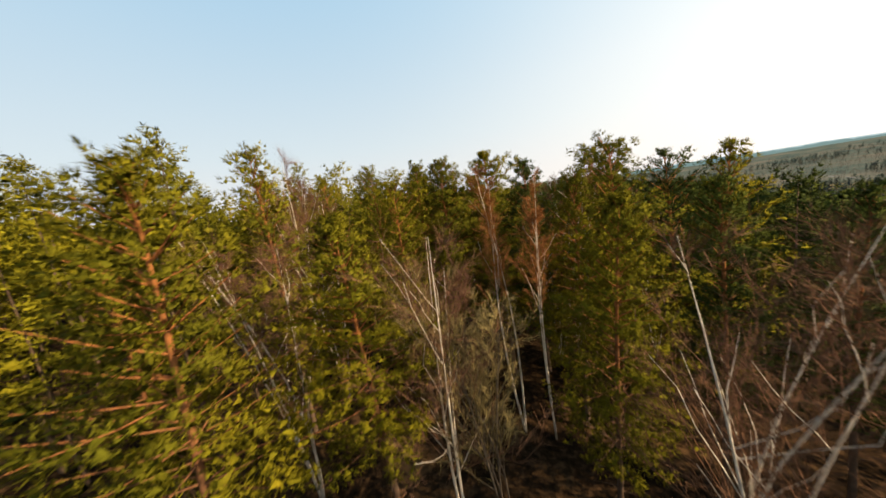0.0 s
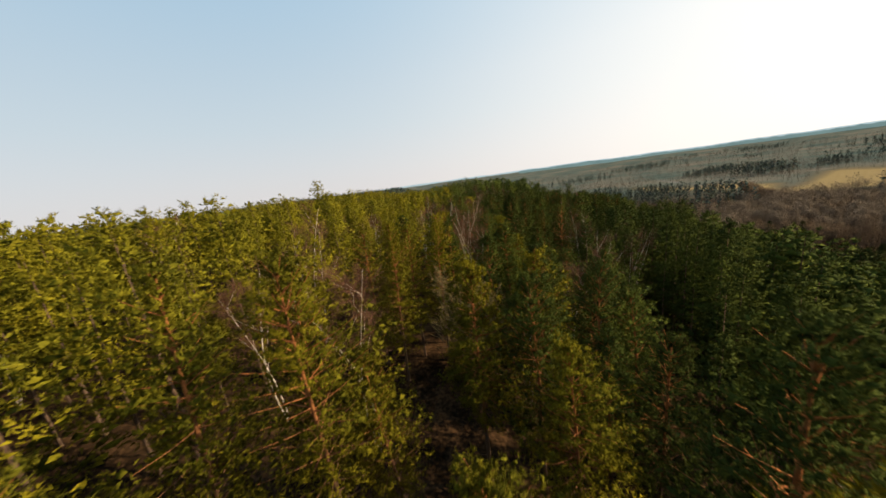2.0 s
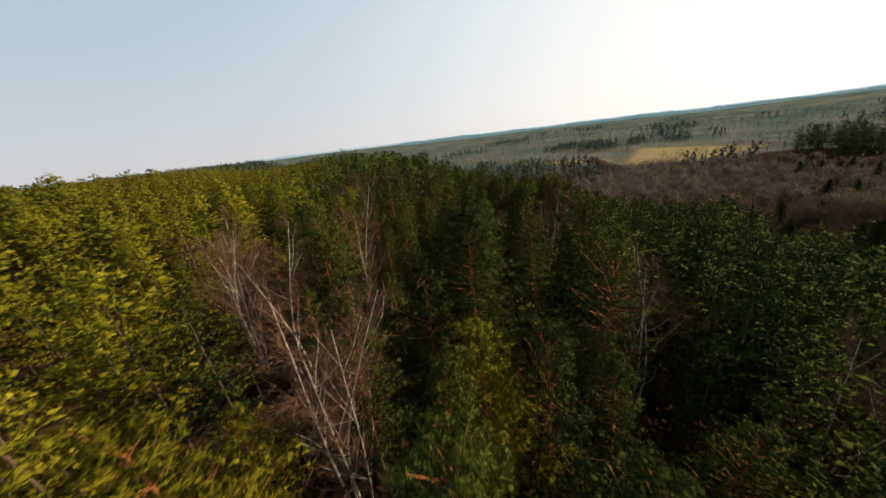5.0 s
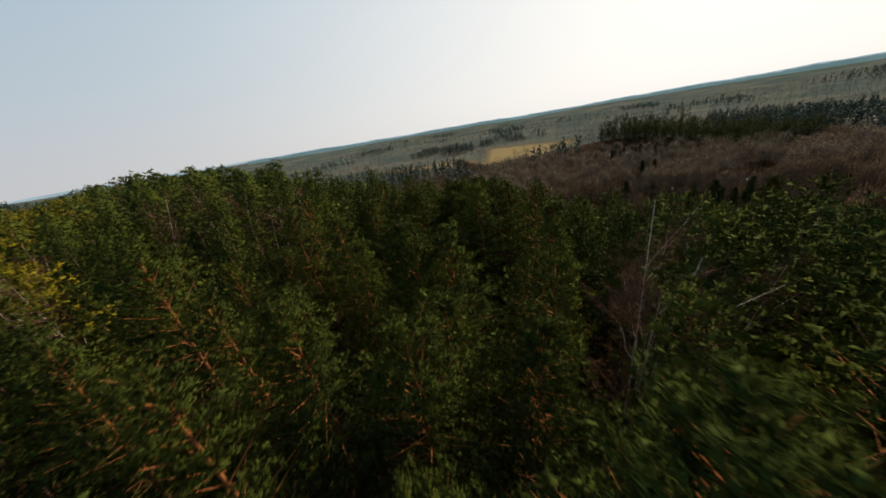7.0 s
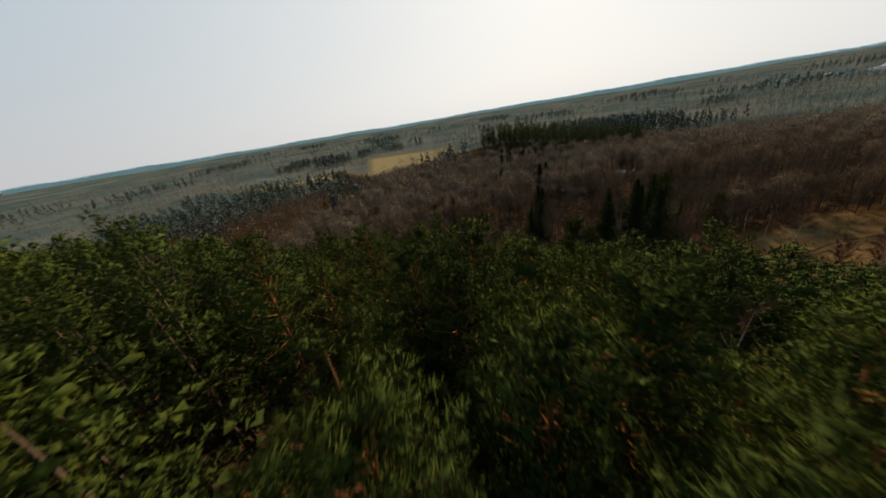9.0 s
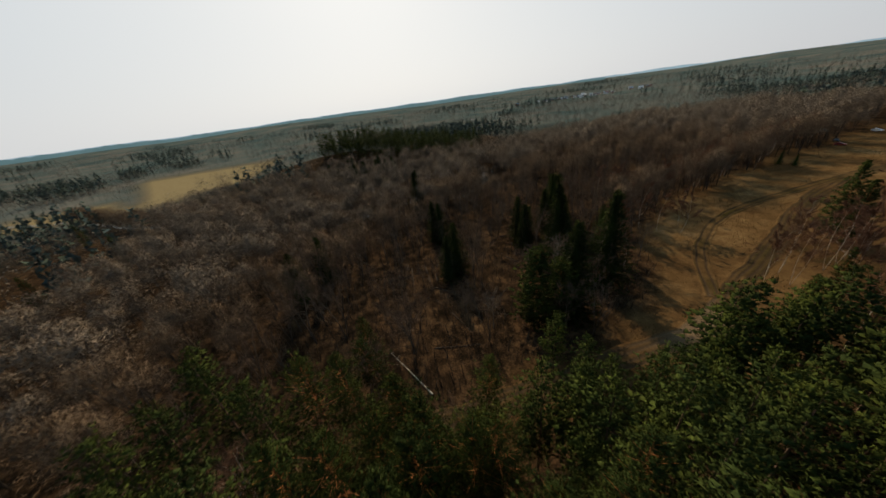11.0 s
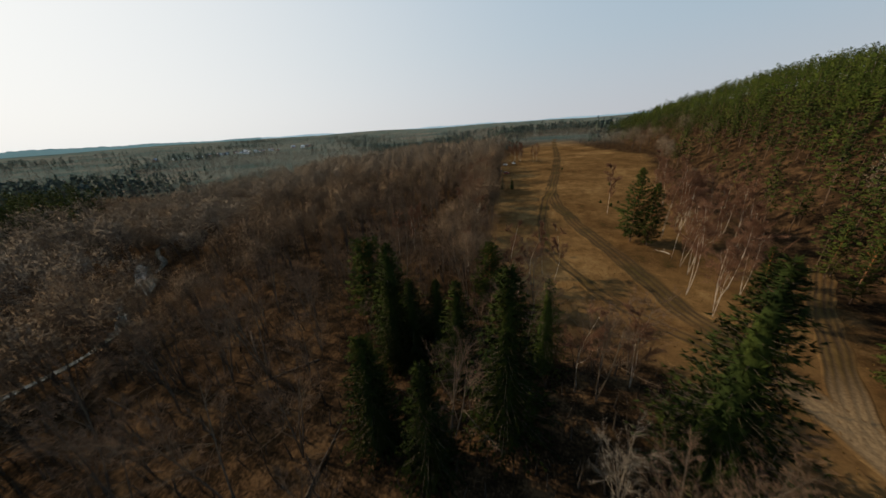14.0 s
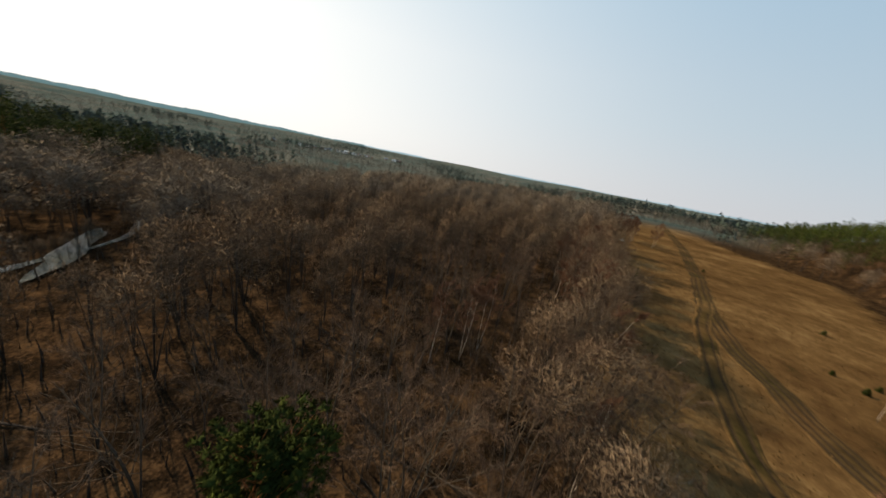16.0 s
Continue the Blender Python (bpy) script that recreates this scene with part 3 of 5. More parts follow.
def wood(name, spots, templates, mats, label):
    rng = np.random.default_rng(len(spots))
    v, f, m, n = scatter(spots, templates, rng)
    return tagged(mesh_object(name, v, f, mats, m, flat=False, normals=n if n.any() else None), label, "woodland", kind="stuff")


def jittered(x0, x1, y0, y1, step, rng):
    gx, gy = np.meshgrid(np.arange(x0, x1, step), np.arange(y0, y1, step))
    p = np.stack([gx.ravel(), gy.ravel()], 1)
    return p + rng.uniform(-0.42, 0.42, p.shape) * step


def near_line(p, line):
    """Distance from points to a line of stations on the plan, and how far along the nearest one is."""
    best, at = np.full(len(p), 1e9), np.zeros(len(p))
    for a, b, k in zip(line[:-1], line[1:], range(len(line))):
        a, b = np.array(a[:2], float), np.array(b[:2], float)
        t = np.clip(((p - a) @ (b - a)) / ((b - a) @ (b - a)), 0, 1)
        d = np.linalg.norm(p - (a + t[:, None] * (b - a)), axis=1)
        at = np.where(d < best, k + t, at)
        best = np.minimum(best, d)
    return best, at


# an open lane over the trees: plan and the height that stays clear
LANE = [(2, -24, -7), (1, -13, -6), (0, 0, -2.5), (2, 14, 0.5), (7, 40, 1.2), (14, 63, 0.8), (31, 93, -3), (45, 108, -5), (101, 130, -10),
        (144, 137, -15), (184, 112, -24), (201, 85, -30), (214, 50, -34)]
rng = np.random.default_rng(7)


def fitted(p, tall):
    """Tree heights that leave the lane open."""
    d, at = near_line(p, LANE)
    clear = np.interp(at, range(len(LANE)), [q[2] for q in LANE])
    room = clear - land_z(p[:, 0], p[:, 1]) - 1.2 + 0.22 * np.maximum(0, d - 4)
    return np.where(d < 22, np.minimum(tall, room), tall), d


def apart(p, taken, gap):
    """Which points keep that distance from those taken."""
    ok = np.ones(len(p), bool)
    for q in taken:
        ok &= (p[:, 0] - q[0]) ** 2 + (p[:, 1] - q[1]) ** 2 > gap * gap
    return ok


# ---- pine wood on the hill: x, y, height of trees that stand out ----
HILL_PINES = [(-3.1, 6.4, 18), (8.1, 8.2, 16.5), (-12.7, 2.4, 16.4), (1.2, 8.8, 18.5), (-11.6, 46.2, 18.5), (-3.4, 47.9, 18.5), (4.7, 30.8, 18.5),
    (8.7, 30, 18.5), (6, 51.9, 18.5), (8.5, 41.1, 18.5), (12.7, 36.5, 18.5), (13.8, 31.8, 18.5), (-2.1, 54.6, 18.5), (5.9, 65.1, 18.5),
    (9.7, 44.7, 18.5), (14.9, 42.9, 18.5), (-1.4, 46.2, 18.5), (14.8, 39.3, 18.5), (3.9, 48, 18.5), (12.4, 47.4, 18.5), (11.9, 53.9, 18.5),
    (15.5, 54.3, 18.5), (12.6, 68.3, 18.5), (14.9, 64.6, 18.5), (-0.1, 61.1, 18.5), (23.2, 68.3, 18.5), (20.4, 70.3, 18.5), (19.9, 78.5, 18.5),
    (20.9, 62.2, 18.5), (7.6, 69.9, 18.5)]
# x, y and the height of the top
TOP_PINES = [(-8.2, -7.2, -0.6), (-4.3, -3.5, -2.7), (-5.0, 4.6, -1.2), (-2.8, 7.8, 0.0), (4.0, -1.8, -3.4), (4.6, 4.6, -2.6), (7.8, 7.9, -0.8), (12.2, 5.6, -1.9), (-12.4, 2.2, 1.6),
    (-18.2, 21.5, 3.2), (2.5, 19.6, -4.6), (-0.9, 15.4, -0.9), (-1.6, 44.6, -2.6), (-4.2, 48.3, -1.4), (5.7, 67, -2.7), (15, 60.5, -5.7), (16.7, 69.7, -4.5),
    (25.1, 78.8, -1.9), (27.5, 67.2, -9.3), (36.9, 66, -12), (7.2, 60.5, -2.4), (30.9, 53.2, -9.5), (16, 20.4, -4.8), (64, 60.2, -15), (59.1, 99.1, -15), (21.5, 57.8, -6),
    (9.6, 1.2, -3.4), (13.6, 0.4, -4.4), (-8.2, 9.6, 0.4), (-15.8, -1.0, 1.2), (-5.4, 9.4, 0.2), (3.4, 10.8, -0.6), (0.6, 9.8, 0.2)]
TOP_BIRCHES = [(-13.8, 5.4, 1.0), (-11.6, 5.2, -0.4), (-9.3, -1.8, -2.7), (-1.9, -3.2, -3.6), (4.8, 13.1, -1.6), (6.3, 12.5, -2.3), (-4.2, 35.1, -0.9), (11.5, 39.5, -6.8),
    (10.6, 56.4, -2.8), (28.8, 52.9, -7.5), (18.9, 94.9, 0.2), (12.4, 73.5, -2.6), (11.2, 86.7, -2.1), (37.8, 71.5, -6.6), (14.4, 17.2, -6.3), (74, 60, -17.7),
    (-14.2, 56.2, 2.5), (6.0, -5.4, -4.2), (19.9, 45.5, -8.4), (6.0, 95.5, -1.0), (58, 112, -13)]
RUSSET_BIRCHES = [(0.8, 3.6, -1.5), (2.5, 3.3, -2.0)]
ALDERS = [(-0.2, -3.6, -4.6), (5.5, 42.3, -5.8), (8.6, 41.0, -7.2)]
GAPS = [(0, 38, 5), (17, 49, 5), (10.5, 66, 4), (12.5, 79, 4), (48, 109, 6), (46, 99, 4), (30, 45, 5), (-0.5, 12.5, 3.0)]


def stood(rows):
    """x, y, height of trees from the heights of their tops."""
    rows = np.array(rows, float)
    return np.column_stack([rows[:, :2], rows[:, 2] - ground_z(rows[:, 0], rows[:, 1])])


SLOPE_PINES = [(40.8, 108.3, 18.5), (271.1, 194, 18.5), (37.2, 96.3, 18.5), (195.5, 97.9, 18.5), (252.9, 61.4, 18.5), (233.9, 31.1, 18.5), (33.3, 96.3, 18.5),
    (32, 100.8, 18.5), (36.2, 92.4, 18.5), (165.6, 112.8, 18.5), (167.7, 57.8, 18.5), (50.1, 107.5, 18.5), (47, 109.4, 18.5), (52.1, 114.1, 18.5),
    (227.1, 47.6, 18.5), (119.3, 141, 18.5), (138, 119, 18.5), (166.8, 139.7, 18.5), (146.8, 121.9, 18.5), (149.9, 104.7, 18.5), (160.8, 140, 18.5),
    (143.6, 103.9, 18.5), (128.6, 118.5, 18.5), (174.1, 172.9, 18.5), (44.1, 105, 18.5)]
EDGE_PINES = [(152.9, 166.9, 26), (159.8, 164.4, 26), (151.4, 155.6, 26), (152.2, 148.6, 26), (151.2, 142.4, 26), (143.7, 136.2, 26), (137.1, 148.6, 26),
    (135.4, 143.2, 26), (128.9, 139, 26), (132.9, 136.4, 26), (137.6, 155, 26), (150.3, 171.2, 26), (136.3, 118.8, 26), (128.7, 116.2, 26),
    (123.8, 120, 26), (122.8, 127.9, 26), (120.7, 122.5, 26), (125.7, 110.5, 26), (132.2, 91.2, 26), (134.9, 80, 26), (124.6, 100.5, 26),
    (130.1, 77.3, 26), (120.8, 104.4, 26), (129.1, 70.3, 26), (121.3, 113.7, 26), (116.9, 118.8, 26)]
GAP_PINES = [(49, 101, 18.5), (53, 99, 18), (57, 99, 18.5), (61, 101, 18), (50, 96.5, 18.5), (63, 97.5, 18.5), (68, 94, 19), (72, 102, 19), (11.6, 26.7, 15.5),
    (14.4, 26.1, 15.5), (8.8, 25.2, 15.5), (18.2, 57.5, 16.5), (21.1, 57.8, 16.5), (14.2, 55.9, 16.5)]
top_pines, birches, russets, alders = stood(TOP_PINES), stood(TOP_BIRCHES), stood(RUSSET_BIRCHES), stood(ALDERS)
single = np.concatenate([top_pines, birches, russets, alders])
marked = np.array(HILL_PINES + SLOPE_PINES + EDGE_PINES + GAP_PINES, float)
marked = marked[(foot(marked[:, 1]) - marked[:, 0] > -25) & apart(marked, single, 3.2)]


def in_gap(p):
    """True inside the small clearings."""
    return np.min([np.hypot(p[:, 0] - x, p[:, 1] - y) / r for x, y, r in GAPS], axis=0) < 1


marked = marked[~in_gap(marked)]
fill = jittered(-130, 165, -420, 420, 6.2, rng)
fill = np.concatenate([fill, jittered(14, 110, 30, 128, 8.5, rng)])
up = foot(fill[:, 1]) - fill[:, 0]
beyond = np.interp(fill[:, 1], [35, 50, 105, 120], [2, -10, -6, 2]) + np.interp(fill[:, 1], [-140, -120, 25, 36], [0, -6, -6, 0])
fill = fill[(up > beyond) & ((up < 130) | (fill[:, 1] > -30)) & (rng.uniform(0, 1, len(fill)) > 0.06 + 0.2 * ((up < 10) & (fill[:, 1] < 60)) + 0.5 * ((up < 18) & (fill[:, 1] < -25)))]
fill = fill[apart(fill, np.concatenate([marked, top_pines, russets, alders]), 3.4) & apart(fill, birches, 2.3) & ~in_gap(fill) & ~((np.abs(fill[:, 0] - 0.5) < 12) & (np.abs(fill[:, 1] + 4) < 12))]
fill = np.column_stack([fill, rng.normal(17.4, 1.7, len(fill)) + 6 * smooth(24, 55, fill[:, 0]) * smooth(20, 50, fill[:, 1]) + 2.5 * smooth(48, 70, fill[:, 0]) * smooth(112, 95, fill[:, 0]) * smooth(45, 70, fill[:, 1]) - 3.5 * (rng.uniform(0, 1, len(fill)) < 0.12)])
f_dist = near_line(fill[:, :2], LANE)[0]
is_birch = (rng.uniform(0, 1, len(fill)) < 0.05) & ((fill[:, 1] > 25) | (fill[:, 0] < -5))
pines = np.concatenate([marked, fill[~is_birch]])
pines[:, 2] = fitted(pines[:, :2], pines[:, 2])[0]
pines = np.concatenate([top_pines, pines[pines[:, 2] > 8]])
dist = near_line(pines[:, :2], LANE)[0]
order = np.argsort(dist)
pines, dist = pines[order], dist[order]


def plant(templates, rows, size, rng, tilt=1.5, sink=0.1):
    """Stands copies of the templates at rows of x, y, height; the templates themselves take the first rows."""
    for n, (x, y, h) in enumerate(rows):
        m = pose(x, y, float(ground_z(x, y)) - sink, rng.normal(0, tilt), rng.normal(0, tilt), rng.uniform(0, 360))
        s = h / size
        ob = templates[n] if n < len(templates) else copy_thing(templates[n % len(templates)], m)
        ob.matrix_basis = m @ Matrix.Diagonal((s * rng.uniform(0.92, 1.12), s * rng.uniform(0.92, 1.12), s, 1))


CLOSE, NEAR, MID = 70, 150, 225


def hill_pine(boughs, pads, tufts, needles, **more):
    return pine_arrays(rng, 18, boughs, pads, tufts, needles, rng.uniform(3.1, 4.2), bare=rng.uniform(0.20, 0.38), point=rng.uniform(0.38, 0.56), **more)


def shade_step(p):
    """Which needle tone a tree gets: 0 lit on the hilltop, 1 shaded on the slope, 2 darkest at its foot; the stands
    mingle where they meet.
    """
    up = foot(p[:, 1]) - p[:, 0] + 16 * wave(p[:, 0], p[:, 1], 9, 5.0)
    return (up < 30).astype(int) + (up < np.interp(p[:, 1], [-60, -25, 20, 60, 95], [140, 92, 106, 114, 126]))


# one kind of pine in three tones; slope and foot carry shade in their colour
STANDS = ((PINE, "tall Scots pine with orange bark and olive-green needle tufts", "olive-green"), (SHADED_PINE, "Scots pine with orange bark on the slope, needles darkened for shade", "dark-green"),
          (FIR, "Scots pine at the foot of the slope, needles in the darkest shade tone", "deep-green"))
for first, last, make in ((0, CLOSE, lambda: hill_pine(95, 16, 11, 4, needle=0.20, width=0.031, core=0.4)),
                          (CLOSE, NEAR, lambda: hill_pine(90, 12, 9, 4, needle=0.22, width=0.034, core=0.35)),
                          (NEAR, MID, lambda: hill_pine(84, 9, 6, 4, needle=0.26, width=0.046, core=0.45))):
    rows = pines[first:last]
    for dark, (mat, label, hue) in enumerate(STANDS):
        some = rows[shade_step(rows) == dark]
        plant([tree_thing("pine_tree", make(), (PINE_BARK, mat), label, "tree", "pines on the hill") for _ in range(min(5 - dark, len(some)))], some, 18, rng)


def spots(rows, size):
    return np.column_stack([rows[:, :2], ground_z(rows[:, 0], rows[:, 1]) - 0.1, rows[:, 2] / size])


rest, rest_d = pines[MID:], dist[MID:]
for near, far, make, where in ((0, 40, lambda: hill_pine(66, 6, 5, 3, plain=True, needle=0.32, width=0.075, core=0.55), "on the hill"),
                               (40, 75, lambda: hill_pine(60, 3.8, 5, 2, plain=True, needle=0.40, width=0.12, core=0.85), "on the hilltop"),
                               (75, 140, lambda: hill_pine(38, 2.0, 4, 1, plain=True, needle=0.6, width=0.36, core=0.7), "across the hill"),
                               (140, 999, lambda: hill_pine(36, 2.2, 3, 1, plain=True, needle=0.55, width=0.34, core=0.65), "further along the hill")):
    kinds = [joined(make()) for _ in range(6)]
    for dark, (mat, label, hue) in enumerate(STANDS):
        some = rest[(rest_d >= near) & (rest_d < far) & (shade_step(rest) == dark)]
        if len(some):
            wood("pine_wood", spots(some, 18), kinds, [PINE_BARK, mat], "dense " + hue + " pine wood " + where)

# birches among the pines
by_path = np.argsort(f_dist[is_birch])
more = fill[is_birch][by_path] * [1, 1, 0.95]
more[:, 2] = fitted(more[:, :2], more[:, 2])[0]
hill_birch = np.concatenate([birches, more[:36]])
hill_birch = hill_birch[hill_birch[:, 2] > 7]
plant([tree_thing("birch_tree", bare_arrays(rng, 17, int(rng.integers(2, 5)), 18, 5000, lean=0.13, rise=56, slim=0.66, twig_w=0.019, fine_limbs=True, twig_len=0.05, wide=0.33), (BIRCH_BARK, BIRCH_TWIG),
                  "leafless birch with white bark and reddish twigs among pines", "tree", "birches on the hill") for _ in range(6)], hill_birch, 17, rng)
plant([tree_thing("birch_tree", bare_arrays(rng, 16, 2, 22, 9000, lean=0.03, rise=66, slim=0.5, twig_w=0.017, droop=0.9, low=0.5, fine_limbs=True, twig_len=0.017, wide=0.19), (BIRCH_BARK, CATKIN),
                  "birch with white bark, still hung with russet dry leaves", "tree", "russet birches on the hill") for _ in range(2)], russets, 16, rng)
birch_far = [joined(bare_arrays(rng, 17, 2, 7, 130, lean=0.12, twig_w=0.08, plain=True)) for _ in range(3)]
wood("birch_wood", spots(more[36:], 17), birch_far, [BIRCH_BARK, BIRCH_TWIG], "scattered leafless birches in the pine wood")

# alders with yellow-brown catkins
plant([tree_thing("alder_tree", bare_arrays(rng, 13, 4, 18, 9000, lean=0.12, rise=60, slim=0.4, twig_w=0.016, twig_len=0.03, wide=0.3), (GREY_BARK, ALDER_CATKIN),
                  "leafless alder hung with yellow-brown catkins", "tree", "alders on the hill") for _ in range(2)], alders, 13, rng)

# ---- the valley: spruces ----
SPRUCES = [(170.3, 69.6, 29.5), (164.3, 87.6, 27.5), (197.7, 109.7, 17.1), (198.1, 35, 15.7), (193.9, 67.8, 26.7), (211.4, 55.6, 17.5), (206.8, 54.3, 17.2),
    (202, 60, 20), (214, 58, 19), (215.9, 52.5, 23.2), (210.9, 73, 19.2), (202.5, 104.9, 19), (280, 98, 23), (226.2, 101.7, 19),
    (220.8, 150.8, 19), (211, 158.9, 19), (203.4, 75, 19), (304.8, 90.9, 19), (231.3, 103.7, 19), (379.2, 118.1, 19), (382.1, 125.1, 19),
    (369.6, 100, 19)]
sp = np.array(SPRUCES, float)
ROUND_PINES = [(165.3, 97.4, 22), (163.0, 92.5, 19), (225, 44.3, 20.2), (198.3, 35.6, 16.2), (216.6, 64.9, 11.8)]
belt = np.column_stack([rng.normal([375, 116], [9, 14], (16, 2)), rng.normal(18, 2.5, 16)])
sp = np.concatenate([sp[apart(sp, ROUND_PINES, 3.0)], belt])
plant([tree_thing("pine_tree", pine_arrays(rng, 20, 120, 10, 24, 2, 5.8, bare=0.06, point=0.33, needle=0.28, width=0.10, core=0.8), (PINE_BARK, FIR), "dense rounded dark-green pine among bare trees", "tree",
                  "round dark pines in the valley") for _ in range(2)], ROUND_PINES, 20, rng, 1)
plant([tree_thing("spruce_tree", spruce_arrays(rng, 20, 54, 10, r * 1.1, tuft=0.58), (GREY_BARK, SPRUCE), "dark green pointed spruce in the valley woods", "tree", "spruces in the valley")
       for r in (5.2, 4.6, 5.5, 4.2)], sp, 20, rng, 0.8)
BUSHY = [(187.8, 54.9, 18), (198.8, -70.4, 7), (193.3, -71.3, 6)]
plant([tree_thing("fir_tree", spruce_arrays(rng, 17, 50, 10, r * 1.2, tuft=0.38), (GREY_BARK, FIR), "broad bushy fir with olive-green sprays beside the meadow", "tree", "firs by the meadow")
       for r in (4.6, 4.0)], BUSHY, 17, rng, 1)
DARK_PINES = [(140.5, 29, 15), (137, 52, 17), (130, 45, 16), (120, 25.5, 16), (132.2, 71.2, 16), (134.5, 82.7, 16), (138.5, 92, 15), (138.5, 76, 12), (126, 58, 16), (124, 40, 16), (116, 14, 16)] + [(399.6, 359.4, 17), (355.3, 301, 17), (300.1, 253.9, 17), (260.7, 260.4, 17), (390.3, 245.1, 17), (415.3, 8.5, 22), (374.7, 16.4, 21),
    (403.4, 28.4, 23), (414.9, 63.4, 22), (385.3, 121.7, 17), (380.1, 128.2, 17)]
plant([tree_thing("pine_tree", pine_arrays(rng, 20, 80, 5, 14, 2, 3.8, bare=0.1, width=0.12, core=0.7), (PINE_BARK, FIR), "broad dark pine branched to the ground in the valley", "tree",
                  "dark pines in the valley") for _ in range(3)], DARK_PINES, 20, rng, 1)
plant([tree_thing("pine_tree", pine_arrays(rng, 22, 110, 7, 20, 2, 5.0, bare=0.08, point=0.62, width=0.10, core=0.8), (PINE_BARK, FIR), "broad dark pine branched to the ground beside the meadow", "tree",
                  "broad pines beside the meadow") for _ in range(2)],
      [(154.2, -4.6, 24.5), (150.2, -2.0, 20.5)], 22, rng, 1)

# ---- the valley: birches and bare woods ----
VALLEY_BIRCHES = [(147.1, 28.8, 16), (139.9, 24.7, 16), (174.3, 57.3, 16), (146.5, 6.4, 16), (182.7, 58.9, 16), (146.2, 10.9, 16), (131.8, -15.7, 16),
    (144, -7.3, 16), (130.4, -4.4, 16), (122.5, -8.3, 16), (125.9, -0.6, 16), (150.3, 34.1, 16), (130.3, 49.3, 16), (184.3, 18.2, 16),
    (188, 24.2, 16), (227.2, 6.9, 16), (225.5, 2.5, 16), (231.3, 11.2, 16), (192.2, 38.8, 16), (181.5, 21.1, 16), (210.7, -36.7, 16),
    (218.7, -51.1, 16), (206.1, -43.7, 16), (121.7, -71.6, 16), (131.4, -45.7, 16)]
vb = np.array(VALLEY_BIRCHES, float)
grove = np.column_stack([rng.normal([133, -10], [8, 16], (9, 2)), rng.normal(17, 1.5, 9)])
clump = np.column_stack([rng.normal([187, -178], [6, 7], (12, 2)), rng.normal(16, 1.2, 12)])
edge = np.column_stack([rng.uniform(203, 216, 26), rng.uniform(-120, 20, 26), rng.normal(16, 1.5, 26)])
vb = np.concatenate([vb, grove, clump, edge])
vb = np.concatenate([vb[apart(vb, [(154.2, -4.6)], 4)], [(151.3, 25.4, 23), (141.5, 22.6, 22.5), (192.4, 27.9, 19.5), (146.5, 15.5, 19)]])
vb[:, 2] = np.where(vb[:, 0] < 160, np.maximum(vb[:, 2], rng.normal(20, 1.5, len(vb))), vb[:, 2])
plant([tree_thing("birch_tree", bare_arrays(rng, 16, int(rng.integers(1, 4)), 11, 4200, lean=0.07, rise=56, slim=0.30, twig_w=0.034, fine_limbs=True, wide=0.34), (BIRCH_BARK, BIRCH_TWIG),
                  "tall leafless birch with white stem at the meadow", "tree", "birches in the valley") for _ in range(5)], vb, 16, rng, 2.5)



def inside_grove(p):
    """How deep in the pine grove by the river."""
    return np.exp(-((p[:, 0] - 458) / 42) ** 2 - ((p[:, 1] - 58) / 98) ** 2)


def open_land(p):
    """True where woods may stand in the valley."""
    x, y = p[:, 0], p[:, 1]
    d = near_line(p, RIVER)[0]
    return (meadow(x, y) < 0.25) & (in_field(x, y) < 0.2) & (d > 1.7) & (x - foot(y) > np.where(y < 45, -20, 1)) & ~((x < 147) & (y > 20) & (y < 115))


VAL = jittered(60, 400, -240, 250, 8.0, rng)
VAL = VAL[open_land(VAL) & (inside_grove(VAL) < 0.4) & (np.hypot((VAL[:, 0] - 302) / 24, (VAL[:, 1] - 37) / 11) > 1)]
VAL = VAL[apart(VAL, np.concatenate([sp, vb]), 2.0)]
glade = 0.3 * np.exp(-((VAL[:, 0] - 262) / 26) ** 2 - ((VAL[:, 1] - 62) / 42) ** 2) + np.exp(-((VAL[:, 0] - 165) / 22) ** 2 - ((VAL[:, 1] - 110) / 45) ** 2) + 1.3 * np.exp(-((VAL[:, 0] - 203) / 24) ** 2 - ((VAL[:, 1] - 72) / 30) ** 2)
VAL = VAL[rng.uniform(0, 1, len(VAL)) > 0.05 + 0.66 * glade + 0.85 * ((VAL[:, 0] < np.interp(VAL[:, 1], MEADOW_Y, MEADOW_W)) & (VAL[:, 1] < 70))]
VAL = np.column_stack([VAL, (rng.normal(16, 4.0, len(VAL)) + 2.0 * wave(VAL[:, 0], VAL[:, 1], 34, 4.0)).clip(7, 21)])
VAL[:, 2], v_dist = fitted(VAL[:, :2], VAL[:, 2])
VAL, v_dist = VAL[VAL[:, 2] > 5], v_dist[VAL[:, 2] > 5]
o = np.argsort(near_line(VAL[:, :2], [(150, 140), (190, 100), (215, 40), (205, 0)])[0])
VAL = VAL[o]
plant([tree_thing("bare_tree", bare_arrays(rng, 14, int(rng.integers(1, 4)), 11, 1900, lean=0.15, rise=42, slim=0.75, twig_w=0.026), (GREY_BARK, ALDER_TWIG),
                  "leafless grey-brown alder in the valley wood", "tree", "bare trees in the valley") for _ in range(6)], VAL[:150], 14, rng, 3)
grove_p = jittered(380, 540, -60, 170, 7.0, rng)
grove_p = grove_p[(inside_grove(grove_p) > 0.4) & (near_line(grove_p, RIVER)[0] > 3)]
grove_p = np.column_stack([grove_p, rng.normal(20, 2.2, len(grove_p))])
